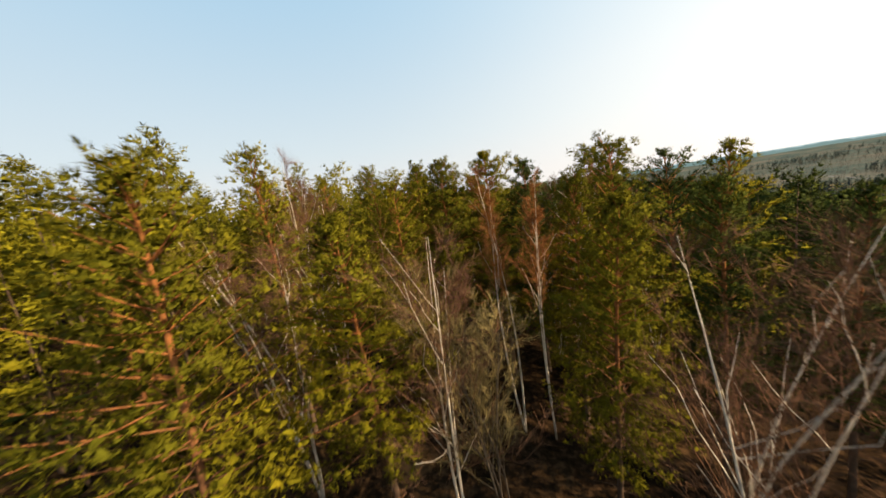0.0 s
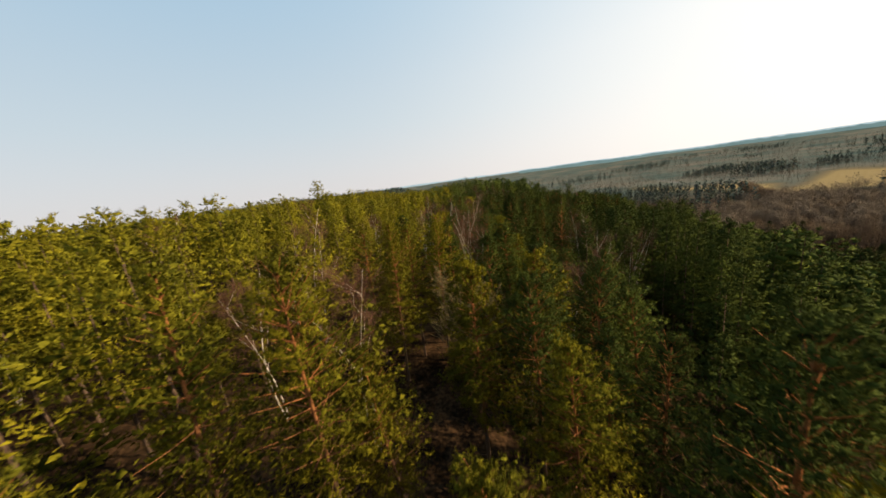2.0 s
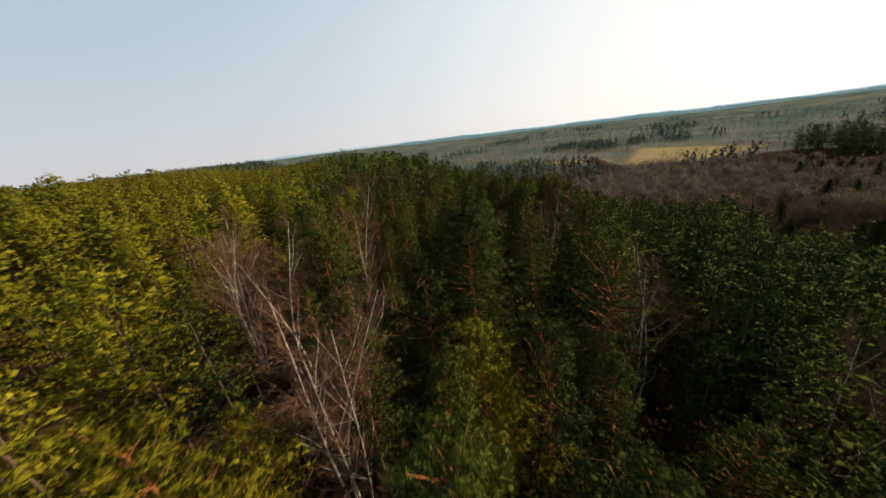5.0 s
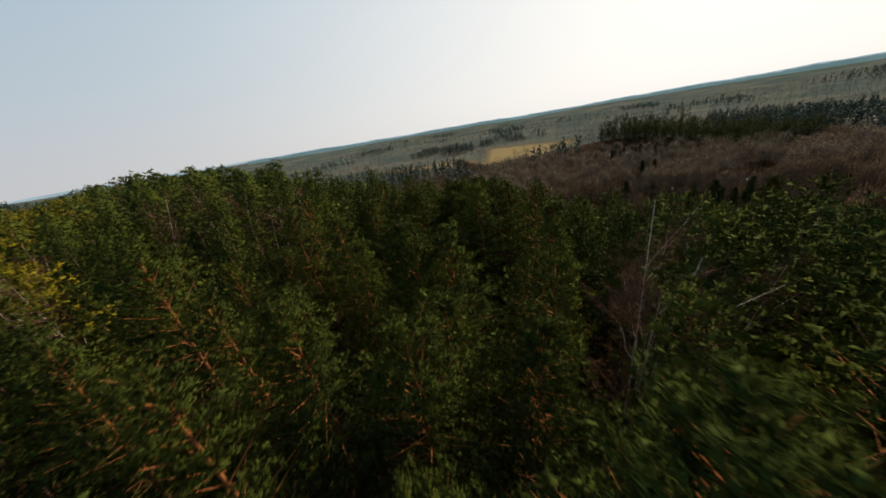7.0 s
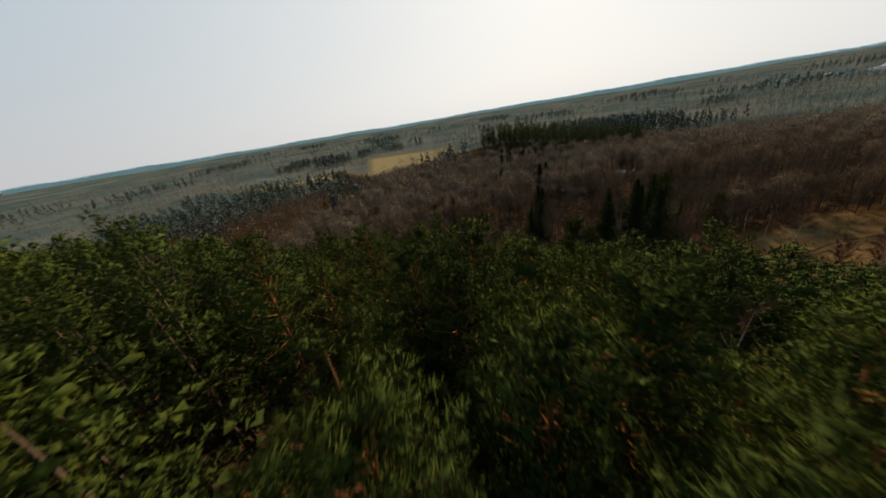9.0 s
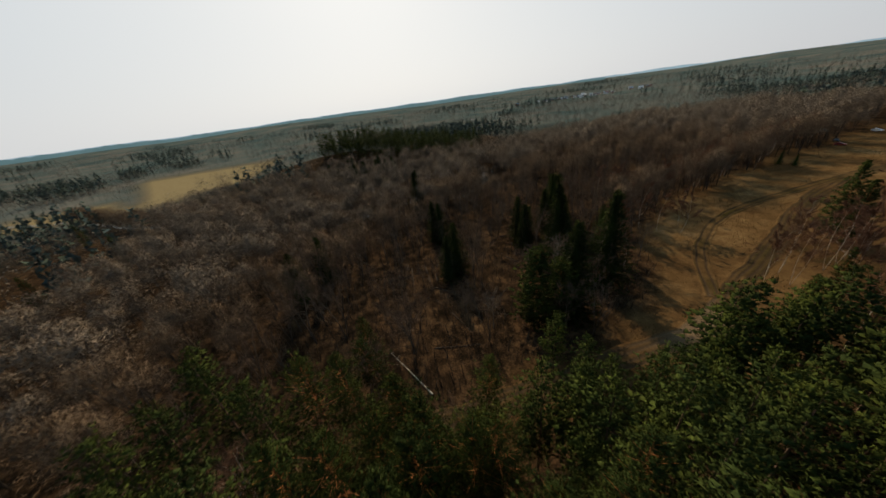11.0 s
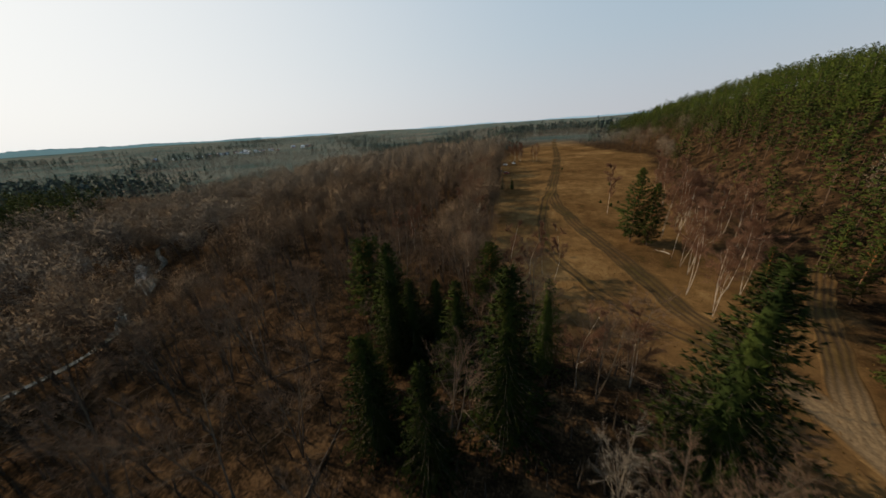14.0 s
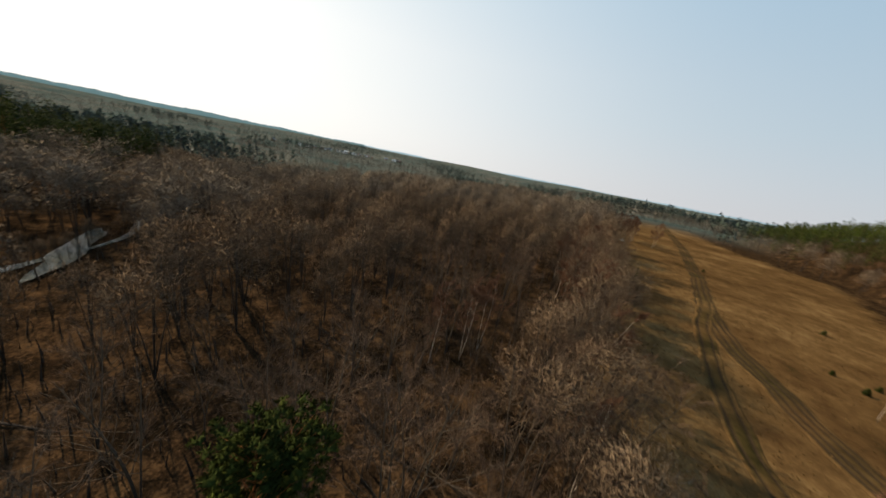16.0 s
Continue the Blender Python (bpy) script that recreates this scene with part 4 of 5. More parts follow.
wood("pine_grove", spots(grove_p, 20), [joined(pine_arrays(rng, 20, 45, 2.6, 2, 3, 4.2, bare=0.16, point=0.42, plain=True, needle=0.6, width=0.34, core=0.9)) for _ in range(4)], [PINE_BARK, FIR],
     "dark-green rounded pines in a grove by the river")
banks = []
for (x0, y0), (x1, y1) in zip(RIVER[2:25], RIVER[3:26]):
    gap_n = max(1, int(math.hypot(x1 - x0, y1 - y0) / 2.6))
    for k in range(gap_n):
        for s in (-1, 1):
            f, d = (k + rng.uniform(0, 1)) / gap_n, math.hypot(x1 - x0, y1 - y0)
            off = s * rng.uniform(1.2, 4.4)
            banks.append((x0 + (x1 - x0) * f - (y1 - y0) / d * off, y0 + (y1 - y0) * f + (x1 - x0) / d * off, rng.uniform(9, 16)))
banks = np.array(banks)
banks[:, 2] *= np.where(np.hypot(banks[:, 0] - 310, banks[:, 1] - 36) < 28, 0.4, 1)        # low bushes round the flooded bend
wood("willow_wood", spots(banks, 14), [joined(dome_arrays(rng, 14, 900, 0.12, 3)) for _ in range(5)], [GREY_BARK, BROWN_TWIG], "leafless brown willows leaning over the river banks")
v_path = near_line(VAL[:, :2], [(150, 140), (190, 100), (215, 40), (235, -20)])[0]
rim = np.column_stack([rng.uniform(201, 214, 64), rng.uniform(-130, 26, 64), rng.normal(16, 2, 64)])
wood("bare_wood", spots(np.concatenate([VAL[150:][v_path[150:] < 70], rim]), 14), [joined(dome_arrays(rng, 14, 1900, 0.06, 4)) for _ in range(6)],
     [GREY_BARK, BROWN_TWIG], "leafless brown deciduous wood on the valley floor")
wood("bare_wood", spots(VAL[150:][v_path[150:] >= 70], 14), [joined(dome_arrays(rng, 14, 1000, 0.13, 3)) for _ in range(6)],
     [GREY_BARK, HAZED_RIVER_TWIG], "leafless deciduous wood along the river, paled grey-brown for haze")
brush = jittered(150, 330, -120, 170, 2.9, rng)
brush = brush[open_land(brush)]
brush = np.column_stack([brush, rng.uniform(1.5, 4.5, len(brush))])
wood("brush", spots(brush, 3), [joined(dome_arrays(rng, 3, 46, 0.028, 1)) for _ in range(4)], [GREY_BARK, BROWN_TWIG], "low leafless brown undergrowth on the valley floor")


# ---- woods further off ----
def far_tree(rng, kind):
    """A small, rough tree for woods far away."""
    h = 16
    if kind == "bare":
        return joined(dome_arrays(rng, h, 34, 0.62, 1))
    n = 13
    z = np.linspace(0.25, 0.97, n)
    a = rng.uniform(0, 6.28, n)
    r = 2.6 * (1.02 - z) ** 0.7 * rng.uniform(0.5, 1.0, n)
    c = np.stack([np.cos(a) * r, np.sin(a) * r, z * h], 1)
    w = np.stack([np.cos(a), np.sin(a), 0 * a + 0.5], 1)
    return joined((tube([[0, 0, 0], [0, 0, h * 0.9]], [0.2, 0.05], 3), brushes(rng, c, unit(w), unit(w), 3, 2.0, 1.7, 0.6)))


def reach(p):
    return (p[:, 0] > -300) & (p[:, 0] < 900) & (p[:, 1] > -650) & (p[:, 1] < 750)


GROVES = [(575, -70, 95, 42), (400, 190, 32, 40), (395, 345, 32, 30), (330, -560, 60, 30), (200, -500, 45, 30), (60, -640, 160, 50), (0, -480, 60, 60), (700, 520, 60, 40),
          (520, -20, 60, 40), (290, 250, 40, 18)]


VILLAGE = [(1215, -593), (1198, -782), (1171, -893), (1135, -1010), (1084, -1169)]


def far_woods(near_step, far_step, conifers):
    """Rows of trees beyond the near woods, either the conifers or the rest."""
    a, b = jittered(-300, 900, -650, 750, near_step, rng), jittered(-500, 1900, -1700, 1500, far_step, rng)
    p = np.concatenate([a, b[~reach(b)]])
    x, y = p[:, 0], p[:, 1]
    box = ((x > 60) & (x < 400) & (y > -240) & (y < 250)) | (inside_grove(p) > 0.4)
    on_hill = (x > -130) & (x < 165) & (y > -420) & (y < 420) & (x < foot(y))
    p = p[~box & ~on_hill & ~((x < -130) & (y < 120)) & (in_field(x, y) < 0.2) & (meadow(x, y) < 0.2) & (near_line(p, RIVER)[0] > 6) & (near_line(p, VILLAGE)[0] > 75)]
    x, y = p[:, 0], p[:, 1]
    groves = np.max([np.exp(-((x - a) / c) ** 2 - ((y - b) / d) ** 2) for a, b, c, d in GROVES], axis=0)
    is_con = (wave(x, y, 520, 1.7) + 0.5 * wave(x, y, 150, 6.1) > 0.5) | (groves > 0.4) | (x < foot(y) - 5)
    p = p[is_con if conifers else ~is_con & (wave(x, y, 330, 9.0) < 0.62)]
    near_grove = np.max([np.exp(-((p[:, 0] - a) / c) ** 2 - ((p[:, 1] - b) / d) ** 2) for a, b, c, d in GROVES], axis=0) > 0.4
    return np.column_stack([p, rng.uniform(11, 19, len(p)) * np.where(reach(p), 1, 1.3) * np.where(near_grove, 1.35, 1)])


wood("far_pine_wood", spots(far_woods(9.5, 20, True), 16), [far_tree(rng, "pine") for _ in range(5)], [PINE_BARK, HAZY_CONIFER], "conifer woods in the distance, tinted teal-grey for haze")
wood("far_bare_wood", spots(far_woods(12, 24, False), 16), [far_tree(rng, "bare") for _ in range(5)], [GREY_BARK, HAZY_TWIG], "leafless woods in the distance, paled to grey-brown for haze")


# ---- distant ridges under the sky: glowing strips with haze in the colour ----
def ridge(name, radius, top, rough, colour, lo, hi, label):
    a = np.radians(np.linspace(lo, hi, 400))
    z = top + rough * (wave(a * 900, a * 300, 160, 1.0) + 0.4 * wave(a * 900, a * 500, 23, 2.0)) + 1.2 * rng.normal(0, 1, len(a))
    x, y = 100 + radius * np.sin(a), 50 + radius * np.cos(a)
    v = np.concatenate([np.stack([x, y, np.full_like(x, -90)], 1), np.stack([x, y, z], 1)])
    k = np.arange(len(a) - 1)
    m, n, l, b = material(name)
    # no light falls on the strip: it glows, with haze in the emission
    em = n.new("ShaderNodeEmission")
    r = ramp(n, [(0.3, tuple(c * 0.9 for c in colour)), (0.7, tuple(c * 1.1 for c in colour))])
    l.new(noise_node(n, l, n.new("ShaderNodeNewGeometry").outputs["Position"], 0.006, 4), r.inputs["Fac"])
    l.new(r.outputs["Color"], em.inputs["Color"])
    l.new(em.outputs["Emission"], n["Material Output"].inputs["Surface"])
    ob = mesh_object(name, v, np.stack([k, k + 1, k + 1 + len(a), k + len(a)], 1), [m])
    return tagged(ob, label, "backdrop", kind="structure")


ridge("backdrop", 4400, 14, 10, (0.27, 0.37, 0.42), -180, 180, "glowing strip, hazed pale blue-grey, as the wooded ridge on the horizon")
ridge("backdrop", 2900, 2, 8, (0.10, 0.165, 0.175), 20, 135, "glowing strip, hazed teal, as the wooded ridge across the valley")


# ---- water ----
def water_material():
    m, n, l, b = material("river_water")
    b.inputs["Base Color"].default_value = (0.05, 0.055, 0.05, 1)
    b.inputs["Roughness"].default_value = 0.06
    bp = n.new("ShaderNodeBump")
    bp.inputs["Strength"].default_value, bp.inputs["Distance"].default_value = 0.15, 0.05
    l.new(noise_node(n, l, n.new("ShaderNodeNewGeometry").outputs["Position"], 1.2, 3), bp.inputs["Height"])
    l.new(bp.outputs["Normal"], b.inputs["Normal"])
    return m


def ribbon(line, half, lift, cells, step, wob):
    """A strip of ground along a line of stations, laid on the land."""
    p = np.array(line, float)
    d = np.r_[0, np.cumsum(np.linalg.norm(np.diff(p, axis=0), axis=1))]
    t = np.arange(0, d[-1], step)
    q = np.stack([np.interp(t, d, p[:, 0]), np.interp(t, d, p[:, 1])], 1)
    for _ in range(int(14 / step) + 2):
        q[1:-1] = (q[:-2] + 2 * q[1:-1] + q[2:]) / 4
    g = unit(np.gradient(q, axis=0))
    n = np.stack([-g[:, 1], g[:, 0]], 1)
    u = np.linspace(-1, 1, cells + 1)
    w = half * (1 + wob * np.stack([wave(t, t * 0.3, 11, 1.0 + k) for k in (0, 1)], 1))
    off = np.where(u < 0, u * w[:, :1], u * w[:, 1:])
    x, y = q[:, :1] + n[:, :1] * off, q[:, 1:] + n[:, 1:] * off
    z = ground_z(x, y) + lift
    a = (np.arange(len(t) - 1)[:, None] * (cells + 1) + np.arange(cells)).ravel()
    return np.stack([x, y, z], -1).reshape(-1, 3), np.stack([a, a + 1, a + cells + 2, a + cells + 1], 1), np.tile(u, len(t))


v, f, u = ribbon(RIVER, 0.9, 0.22, 6, 4, 0.75)
tagged(mesh_object("water", v, f, [water_material()], flat=False), "still brown-grey river winding through bare woods", "river", kind="structure")


# ---- dirt road ----
def road_material():
    m, n, l, b = material("dirt_road")
    geo, att = n.new("ShaderNodeNewGeometry"), n.new("ShaderNodeVertexColor")
    att.layer_name = "track"
    sep = n.new("ShaderNodeSeparateColor")
    l.new(att.outputs["Color"], sep.inputs["Color"])
    mid, fine = noise_node(n, l, geo.outputs["Position"], 0.5, 5), noise_node(n, l, geo.outputs["Position"], 3.0, 5)
    big = noise_node(n, l, geo.outputs["Position"], 0.035, 5, 0.65)
    dirt = ramp(n, [(0.3, (0.012, 0.008, 0.005)), (0.7, (0.030, 0.019, 0.011))])
    sand = ramp(n, [(0.3, (0.085, 0.055, 0.030)), (0.7, (0.16, 0.11, 0.062))])
    turf = ramp(n, GRASS)
    moss = ramp(n, [(0.35, (0.024, 0.019, 0.007)), (0.65, (0.055, 0.038, 0.013))])
    l.new(fine, dirt.inputs["Fac"])
    l.new(fine, sand.inputs["Fac"])
    l.new(mid, moss.inputs["Fac"])
    l.new(mixed(n, l, 0.45, big, mixed(n, l, 0.5, mid, fine)), turf.inputs["Fac"])
    worn = mixed(n, l, sep.outputs["Green"], dirt.outputs["Color"], sand.outputs["Color"])
    verge = mixed(n, l, sep.outputs["Blue"], turf.outputs["Color"], moss.outputs["Color"])
    l.new(mixed(n, l, sep.outputs["Red"], verge, worn), b.inputs["Base Color"])
    b.inputs["Roughness"].default_value = 1.0
    b.inputs["Specular IOR Level"].default_value = 0.0
    bp = n.new("ShaderNodeBump")
    bp.inputs["Strength"].default_value, bp.inputs["Distance"].default_value = 0.5, 0.1
    l.new(fine, bp.inputs["Height"])
    l.new(bp.outputs["Normal"], b.inputs["Normal"])
    return m


ROAD = road_material()


def track(line, half, label, ruts=(0.28, 0.72)):
    """A rutted way: wheel ruts that wander, mossy strips between them, bare sand near the fork, and painted tree shade
    past it.
    """
    v, f, u = ribbon(line, half, 0.16, 20, 1.2, 0.2)
    sway = 0.10 * wave(v[:, 0], v[:, 1], 30, 3.0)
    rut = np.max([np.exp(-((np.abs(u + sway) - r) / 0.15) ** 2) for r in ruts], axis=0)
    v[:, 2] += -0.12 * rut - 0.16 * (np.abs(u) > 0.95)
    ob = mesh_object("road", v, f, [ROAD], flat=False)
    c = ob.data.color_attributes.new("track", "FLOAT_COLOR", "POINT")
    # past y 66 the sand fades out: tree shade painted into the road colour
    sand = smooth(44, 60, v[:, 1]) * (1 - 0.92 * smooth(66, 86, v[:, 1])) * (1 - 0.3 * np.abs(u))
    edge = smooth(1.0, 0.72, np.abs(u) + 0.12 * wave(v[:, 0], v[:, 1], 7, 6.0))
    red = np.clip(rut * (1.0 + 0.3 * wave(v[:, 0], v[:, 1], 13, 2.0)) + 0.85 * sand, 0, 1) * edge
    green = np.clip(sand + 0.15, 0, 1)
    blue = np.clip(0.5 + 0.7 * wave(v[:, 0], v[:, 1], 24, 9.0), 0, 1) * edge * (1 - sand)
    c.data.foreach_set("color", np.stack([red, green, blue, np.ones_like(red)], 1).astype(np.float32).ravel())
    return tagged(ob, label, "dirt road", kind="structure")


track([(120, -470), (132, -388), (154, -185), (167, -100), (173, -65), (172, -41), (167, -15), (160, 10), (154, 36), (149, 52), (146, 65), (147, 78), (148, 95), (150, 125),
       (156, 170)], 3.3, "rutted dirt road through dry grass")
track([(171, -75), (177, -51), (181, -24), (182, -5), (179, 9), (172, 25), (163, 38), (152, 50)], 2.2, "grassy wheel tracks beside the dirt road", (0.5,))
track([(148, 62), (139, 47), (128, 29), (112, 8)], 2.3, "dirt track forking off into the trees")


# ---- small things ----
def plain_material(name, low, high, rough=0.7, metal=0.0, scale=1.5):
    m, n, l, b = material(name)
    r = ramp(n, [(0.3, low), (0.7, high)])
    l.new(noise_node(n, l, n.new("ShaderNodeNewGeometry").outputs["Position"], scale, 4), r.inputs["Fac"])
    l.new(r.outputs["Color"], b.inputs["Base Color"])
    b.inputs["Roughness"].default_value, b.inputs["Metallic"].default_value = rough, metal
    b.inputs["Specular IOR Level"].default_value = 0.1 if rough > 0.6 else 0.5
    return m


def part(name, bm, mat, parent, label=""):
    me = bpy.data.meshes.new(name)
    bm.to_mesh(me)
    bm.free()
    me.materials.append(mat)
    ob = new(name, me)
    ob.parent = parent
    return tagged(ob, label) if label else ob


def prism(outline, x0, x1, bevel=0.0):
    """A solid with an outline of (y, z) corners, drawn from x0 to x1."""
    bm = bmesh.new()
    a = [bm.verts.new((x0, y, z)) for y, z in outline]
    b = [bm.verts.new((x1, y, z)) for y, z in outline]
    bm.faces.new(a[::-1])
    bm.faces.new(b)
    for k in range(len(a)):
        bm.faces.new((a[k], a[(k + 1) % len(a)], b[(k + 1) % len(b)], b[k]))
    bmesh.ops.recalc_face_normals(bm, faces=bm.faces)
    if bevel:
        bmesh.ops.bevel(bm, geom=bm.edges[:], offset=bevel, segments=1, affect="EDGES")
    return bm


# fallen trunks on the valley floor
DEAD_WOOD = plain_material("dead_wood", (0.030, 0.022, 0.016), (0.085, 0.062, 0.045), 0.9)
PALE_WOOD = plain_material("peeled_birch", (0.28, 0.23, 0.18), (0.50, 0.43, 0.34), 0.8)
LOGS = [(209, 130, 207, 122), (212, 120, 197, 123), (216, 121, 205, 122), (194, 102, 188, 105), (184, 95, 180, 101), (211, 115, 195, 117), (170, 125, 166, 114),
        (207, 130, 207, 115), (218, 81, 219, 70), (253, 54, 243, 62), (267, 154, 258, 146), (233, 138, 218, 137)]


def log(x0, y0, x1, y1, thick, mat, label, stubs=5):
    """A trunk lying on the ground with broken stubs of limbs."""
    root = new("fallen_log")
    root.location = (x0, y0, float(ground_z(x0, y0)))
    k = np.linspace(0, 1, 7)
    x, y = x0 + (x1 - x0) * k, y0 + (y1 - y0) * k
    line = np.stack([x - x0, y - y0, ground_z(x, y) - root.location[2] + thick * 0.8 + 0.12 * np.sin(k * 5)], 1)
    mesh_object("trunk", *tube(line, thick * (1 - 0.75 * k), 7), [mat], flat=False, parent=root)
    for n in range(stubs):
        w = rng.uniform(0.35, 0.95)
        p = np.array([np.interp(w, k, line[:, c]) for c in range(3)])
        d = unit(np.append(rng.normal(0, 0.6, 2), abs(rng.normal(0.5, 0.3)))) * rng.uniform(0.7, 2.4)
        mesh_object("limb", *tube([p, p + d * 0.6, p + d + [0, 0, 0.1]], [thick * 0.3, thick * 0.2, 0.01], 4), [mat], flat=False, parent=root)
    return tagged(root, label, "log", "fallen trunks on the valley floor")


for row in LOGS:
    log(*row, rng.uniform(0.13, 0.22), DEAD_WOOD, "dark fallen trunk with broken limbs on brown leaves")
for _ in range(22):
    x, y, a, ln = rng.uniform(178, 290), rng.uniform(45, 140), rng.uniform(0, 6.28), rng.uniform(6, 14)
    log(x, y, x + math.cos(a) * ln, y + math.sin(a) * ln, rng.uniform(0.1, 0.2), DEAD_WOOD, "dark fallen trunk with broken limbs on brown leaves", 3)
log(157.5, 129.6, 173.7, 135.7, 0.17, PALE_WOOD, "pale peeled birch trunk lying across the clearing", 6)
log(146, 4, 149, 1, 0.16, PALE_WOOD, "short pale birch log at the meadow's edge", 1)

# dead standing trunks
SNAGS = [(204, 96, 11), (213, 108, 9), (222, 92, 12), (231, 76, 10), (240, 88, 9), (188, 118, 8), (226, 120, 11), (247, 66, 10), (252, 100, 12), (236, 112, 9)]
plant([tree_thing("dead_tree", bare_arrays(rng, 11, 1, 9, 60, lean=0.3, rise=35, slim=1.0, twig_w=0.03), (DEAD_WOOD, DEAD_WOOD), "bare dead trunk with broken limbs in the glade",
                  "tree", "dead trees in the glade") for _ in range(3)], SNAGS, 11, rng, 5)
pale = plain_material("silver_twigs", (0.10, 0.078, 0.058), (0.20, 0.16, 0.12), 0.9)
plant([tree_thing("bare_tree", bare_arrays(rng, 15, 2, 12, 1500, lean=0.12, rise=40, slim=0.8, twig_w=0.03), (pale, pale), "pale silver-grey leafless aspen beside the spruces", "tree",
                  "pale aspens in the valley")], [(183, 78, 15), (170, 108, 11)], 15, rng, 2)

# shrubs along the meadow
SHRUB = twig_material("shrub_twigs", (0.07, 0.034, 0.018), (0.13, 0.07, 0.036))
sh = np.column_stack([rng.uniform(128, 205, 70), rng.uniform(-140, 110, 70), rng.uniform(1.6, 3.6, 70)])
sh = sh[(meadow(sh[:, 0], sh[:, 1]) < 0.75) & apart(sh, np.concatenate([sp, vb]), 2.5) & (near_line(sh[:, :2], [(173, -65), (167, -15), (154, 36), (146, 65), (150, 125)])[0] > 7)]
plant([tree_thing("shrub", bare_arrays(rng, 3, 5, 5, 260, lean=0.3, rise=50, slim=0.3, twig_w=0.03, low=0.1), (GREY_BARK, SHRUB), "low leafless reddish shrub at the meadow's edge", "shrub",
                  "shrubs along the meadow") for _ in range(3)], sh, 3, rng, 3)
GREEN = [(150, -42, 1.6), (146, -46, 1.3), (153, -47, 1.2), (142, -75, 1.5), (158, -130, 1.4)]
plant([tree_thing("young_pine", spruce_arrays(rng, 2, 12, 7, 0.8, tuft=0.3), (GREY_BARK, FIR), "small green young pine in dry meadow grass", "tree", "young pines in the meadow")],
      GREEN, 2, rng, 2)

# dry grass
STRAW = twig_material("dry_grass", (0.075, 0.042, 0.014), (0.16, 0.10, 0.038))
g = jittered(90, 215, -200, 125, 1.25, rng)
ways = np.min([near_line(g, w)[0] for w in ([(154, -185), (167, -100), (173, -65), (172, -41), (167, -15), (160, 10), (154, 36), (149, 52), (146, 65), (148, 95), (150, 125)],
                                            [(171, -75), (177, -51), (181, -24), (182, -5), (179, 9), (172, 25), (163, 38), (152, 50)], [(148, 62), (139, 47), (128, 29), (112, 8)])], axis=0)
g = g[(meadow(g[:, 0], g[:, 1]) > 0.4) & (ways > 2.6) & (wave(g[:, 0], g[:, 1], 14, 2.0) + 0.5 * rng.normal(0, 1, len(g)) > 0)]
c = np.column_stack([g, ground_z(g[:, 0], g[:, 1]) - 0.03])
v, f = blades(rng, c, np.tile([0, 0, 1.3], (len(c), 1)), 4, 0.42, 0.16, 0.5)
tagged(mesh_object("dry_grass", v, f, [STRAW]), "tufts of dry tan grass in the meadow", "grass", kind="stuff")

# pool beside the parked cars
a = np.linspace(0, 2 * math.pi, 25)[:-1]
rad = 1 + 0.25 * np.sin(2 * a + 1) + 0.15 * np.sin(5 * a)
x, y = 231 + 13 * rad * np.cos(a), -155 + 8 * rad * np.sin(a)
z = float(np.max(ground_z(x, y))) + 0.1
pool = mesh_object("water", np.concatenate([np.stack([x, y, np.full_like(x, z)], 1), [[231, -155, z]]]), np.stack([np.arange(24), (np.arange(24) + 1) % 24, np.full(24, 24)], 1), [water_material()])
tagged(pool, "pale still pool at the edge of the meadow", "pond", kind="structure")

x, y = 319 + 13 * rad * np.cos(a) - 3 * rad * np.sin(a), 33 - 7 * rad * np.cos(a) + 5 * rad * np.sin(a)
z = float(np.max(ground_z(x, y))) + 0.15
flood = mesh_object("water", np.concatenate([np.stack([x, y, np.full_like(x, z)], 1), [[319, 33, z]]]), np.stack([np.arange(24), (np.arange(24) + 1) % 24, np.full(24, 24)], 1), [water_material()])
tagged(flood, "bright flooded bend of the river among bare trees", "river", kind="structure")

# parked cars
GLASS = plain_material("car_glass", (0.01, 0.012, 0.014), (0.02, 0.022, 0.025), 0.08)
TYRE = plain_material("tyre_rubber", (0.012, 0.012, 0.012), (0.022, 0.022, 0.022), 0.85)
RIM = plain_material("wheel_rim", (0.25, 0.25, 0.26), (0.4, 0.4, 0.41), 0.35, 0.8)


def car(x, y, heading, paint, label):
    root = new("car")
    root.matrix_basis = pose(x, y, float(ground_z(x, y)) - 0.02, 0, 0, heading)
    part("body", prism([(-2.1, 0.32), (2.05, 0.32), (2.15, 0.62), (2.0, 0.86), (0.95, 0.98), (-2.0, 1.0), (-2.18, 0.7)], -0.84, 0.84, 0.06), paint, root)
    part("roof", prism([(0.35, 1.42), (-1.3, 1.44), (-1.2, 1.50), (0.22, 1.48)], -0.66, 0.66, 0.02), paint, root)
    part("window", prism([(0.98, 0.96), (0.34, 1.43), (-1.32, 1.44), (-1.9, 0.99)], -0.74, 0.74, 0.05), GLASS, root, "dark tinted glass")
    for sx in (-0.78, 0.78):
        for sy in (-1.3, 1.32):
            ring = [(sy + 0.32 * math.cos(q), 0.32 + 0.32 * math.sin(q)) for q in np.arange(14) * math.pi / 7]
            wheel = part("wheel", prism(ring, sx - 0.1, sx + 0.1, 0.02), TYRE, root)
            ring = [(sy + 0.19 * math.cos(q), 0.32 + 0.19 * math.sin(q)) for q in np.arange(10) * math.pi / 5]
            part("rim", prism(ring, sx - 0.115, sx + 0.115), RIM, wheel)
        part("headlight", prism([(2.02, 0.62), (2.14, 0.62), (2.05, 0.78), (1.98, 0.78)], sx * 0.8 - 0.14, sx * 0.8 + 0.14), RIM, root)
    return tagged(root, label, "car", "cars parked by the meadow")


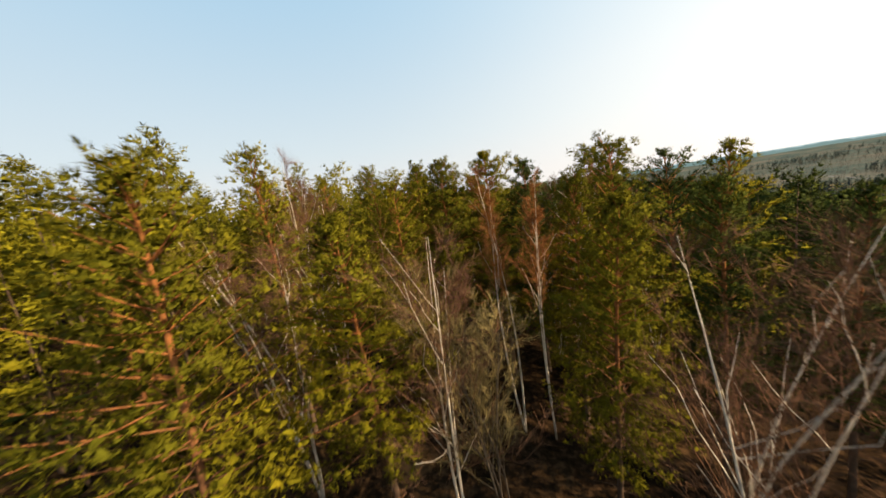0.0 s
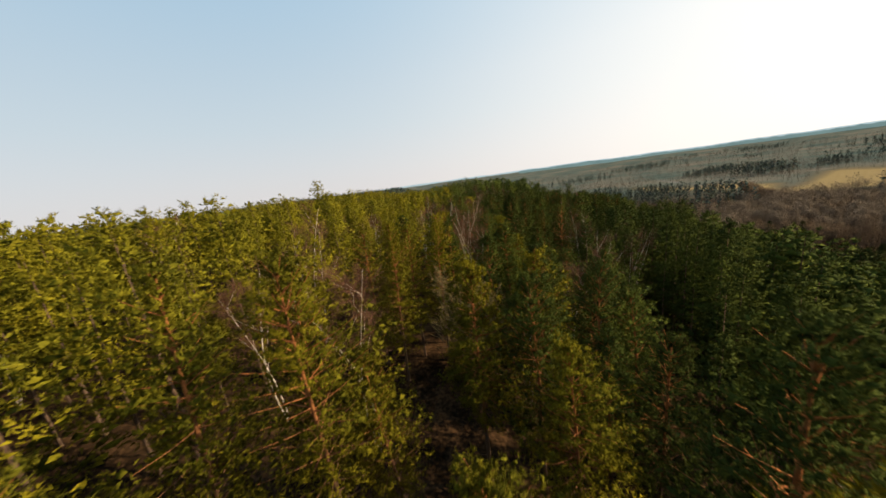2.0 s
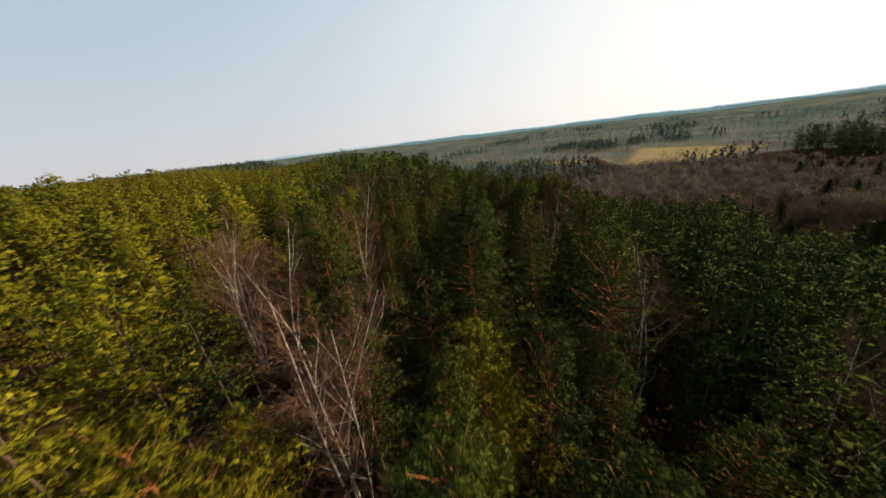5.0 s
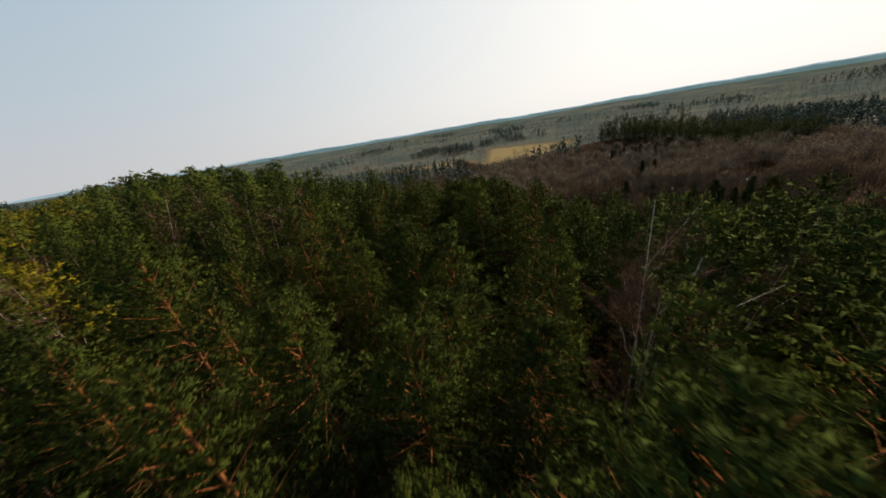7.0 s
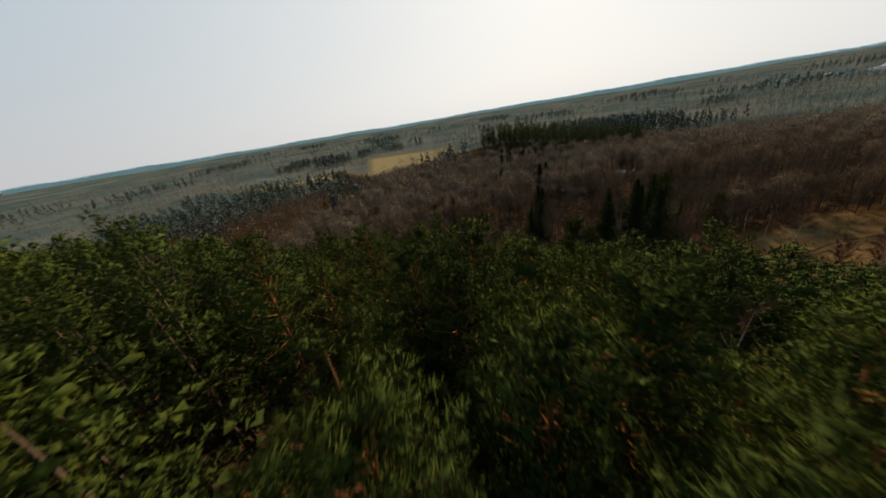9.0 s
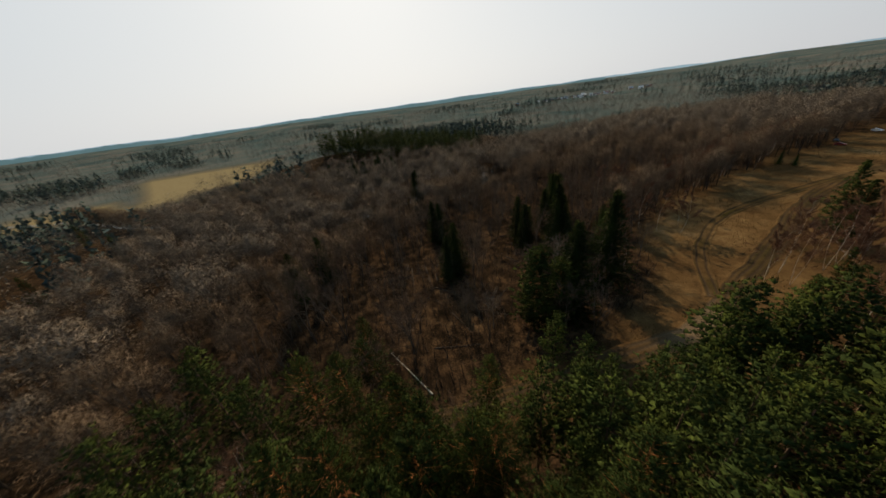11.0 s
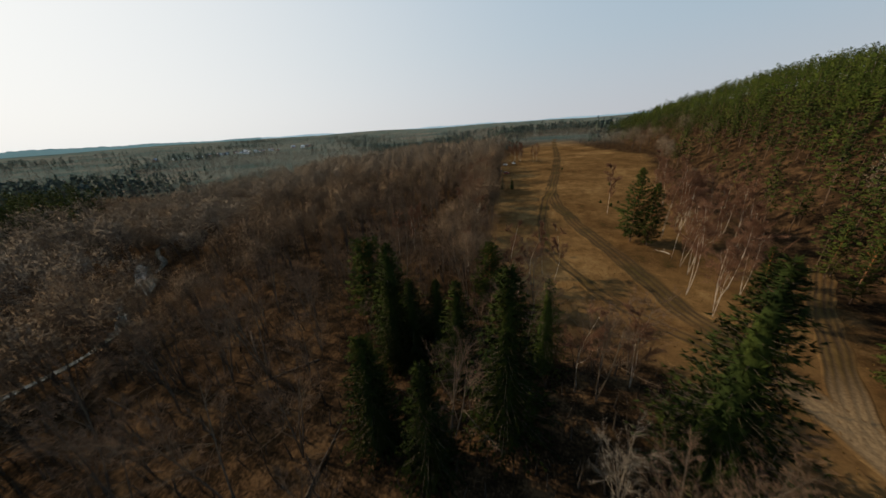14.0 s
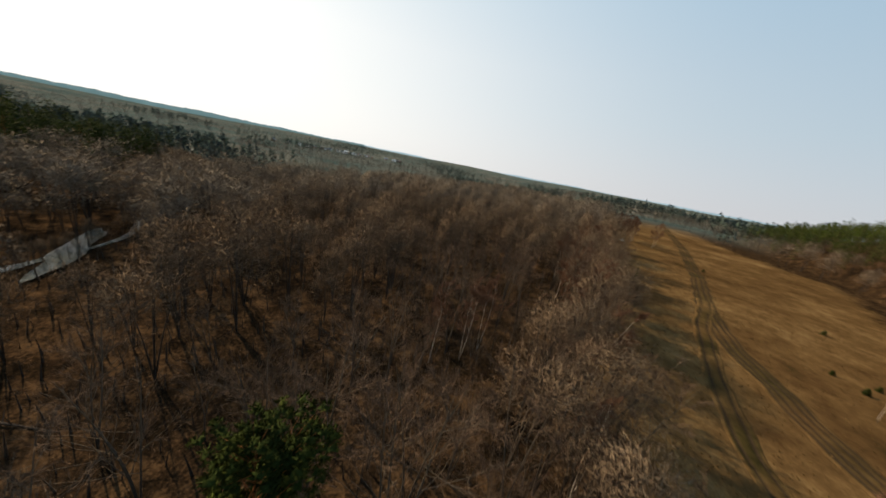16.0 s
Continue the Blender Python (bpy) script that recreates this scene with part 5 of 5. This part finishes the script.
PAINTS = {"white": plain_material("white_paint", (0.7, 0.7, 0.7), (0.8, 0.8, 0.79), 0.3), "black": plain_material("black_paint", (0.012, 0.012, 0.014), (0.02, 0.02, 0.022), 0.25),
          "red": plain_material("red_paint", (0.20, 0.02, 0.015), (0.28, 0.03, 0.02), 0.3), "silver": plain_material("silver_paint", (0.4, 0.41, 0.42), (0.5, 0.5, 0.51), 0.3, 0.4)}
for x, y, turn, name in ((202, -127, 40, "black"), (197, -118.5, 100, "red"), (199, -160, 75, "white"), (192, -165, 20, "silver")):
    car(x, y, turn, PAINTS[name], name + " car parked on dry grass beside birches")

# houses of the village
WALLS = [plain_material("house_wall_pale", (0.55, 0.53, 0.48), (0.72, 0.70, 0.66), 0.8), plain_material("house_wall_timber", (0.14, 0.10, 0.07), (0.24, 0.17, 0.12), 0.85),
         plain_material("house_wall_brick", (0.25, 0.14, 0.10), (0.34, 0.20, 0.15), 0.85)]
ROOFS = [plain_material("roof_metal", (0.45, 0.48, 0.52), (0.6, 0.63, 0.66), 0.35, 0.4), plain_material("roof_slate", (0.16, 0.16, 0.17), (0.27, 0.27, 0.28), 0.8),
         plain_material("roof_red", (0.22, 0.07, 0.05), (0.3, 0.1, 0.07), 0.6), plain_material("roof_blue", (0.10, 0.18, 0.30), (0.14, 0.24, 0.38), 0.5)]
WALL_WORDS, ROOF_WORDS = ("pale plastered", "dark timber", "brick"), ("shiny metal", "grey slate", "red", "blue metal")


def house(x, y, turn, w, d, h, a, b):
    root = new("house")
    root.matrix_basis = pose(x, y, float(ground_z(x, y)) - 0.3, 0, 0, turn)
    part("wall", prism([(-d / 2, 0), (d / 2, 0), (d / 2, h), (0, h + d * 0.36), (-d / 2, h)], -w / 2, w / 2), WALLS[a], root)
    e = d / 2 + 0.6
    top, low = h + d * 0.36 + 0.25, h - 0.35
    part("roof", prism([(-e, low), (0, top - 0.2), (e, low), (e, low + 0.22), (0, top + 0.05), (-e, low + 0.22)], -w / 2 - 0.5, w / 2 + 0.5), ROOFS[b], root)
    part("chimney", prism([(0.5, h + 1), (1.3, h + 1), (1.3, top + 0.9), (0.5, top + 0.9)], -0.4, 0.4), WALLS[2], root)
    for sx in (-0.28, 0.28):
        part("window", prism([(-d / 2 - 0.05, 1.2), (-d / 2 + 0.05, 1.2), (-d / 2 + 0.05, 2.8), (-d / 2 - 0.05, 2.8)], sx * w - 0.7, sx * w + 0.7), GLASS, root, "dark window pane")
    return tagged(root, WALL_WORDS[a] + " village house under a " + ROOF_WORDS[b] + " gable roof", "house", "houses of the village")


stations = np.array(VILLAGE, float)
for n in range(34):
    k = rng.uniform(0, len(stations) - 1.001)
    p = stations[int(k)] + (stations[int(k) + 1] - stations[int(k)]) * (k % 1) + rng.normal(0, 28, 2)
    house(p[0], p[1], rng.uniform(0, 180), rng.uniform(10, 17), rng.uniform(8, 11), rng.uniform(3.5, 7), int(rng.choice(3, p=[0.55, 0.3, 0.15])), int(rng.choice(4, p=[0.45, 0.3, 0.12, 0.13])))
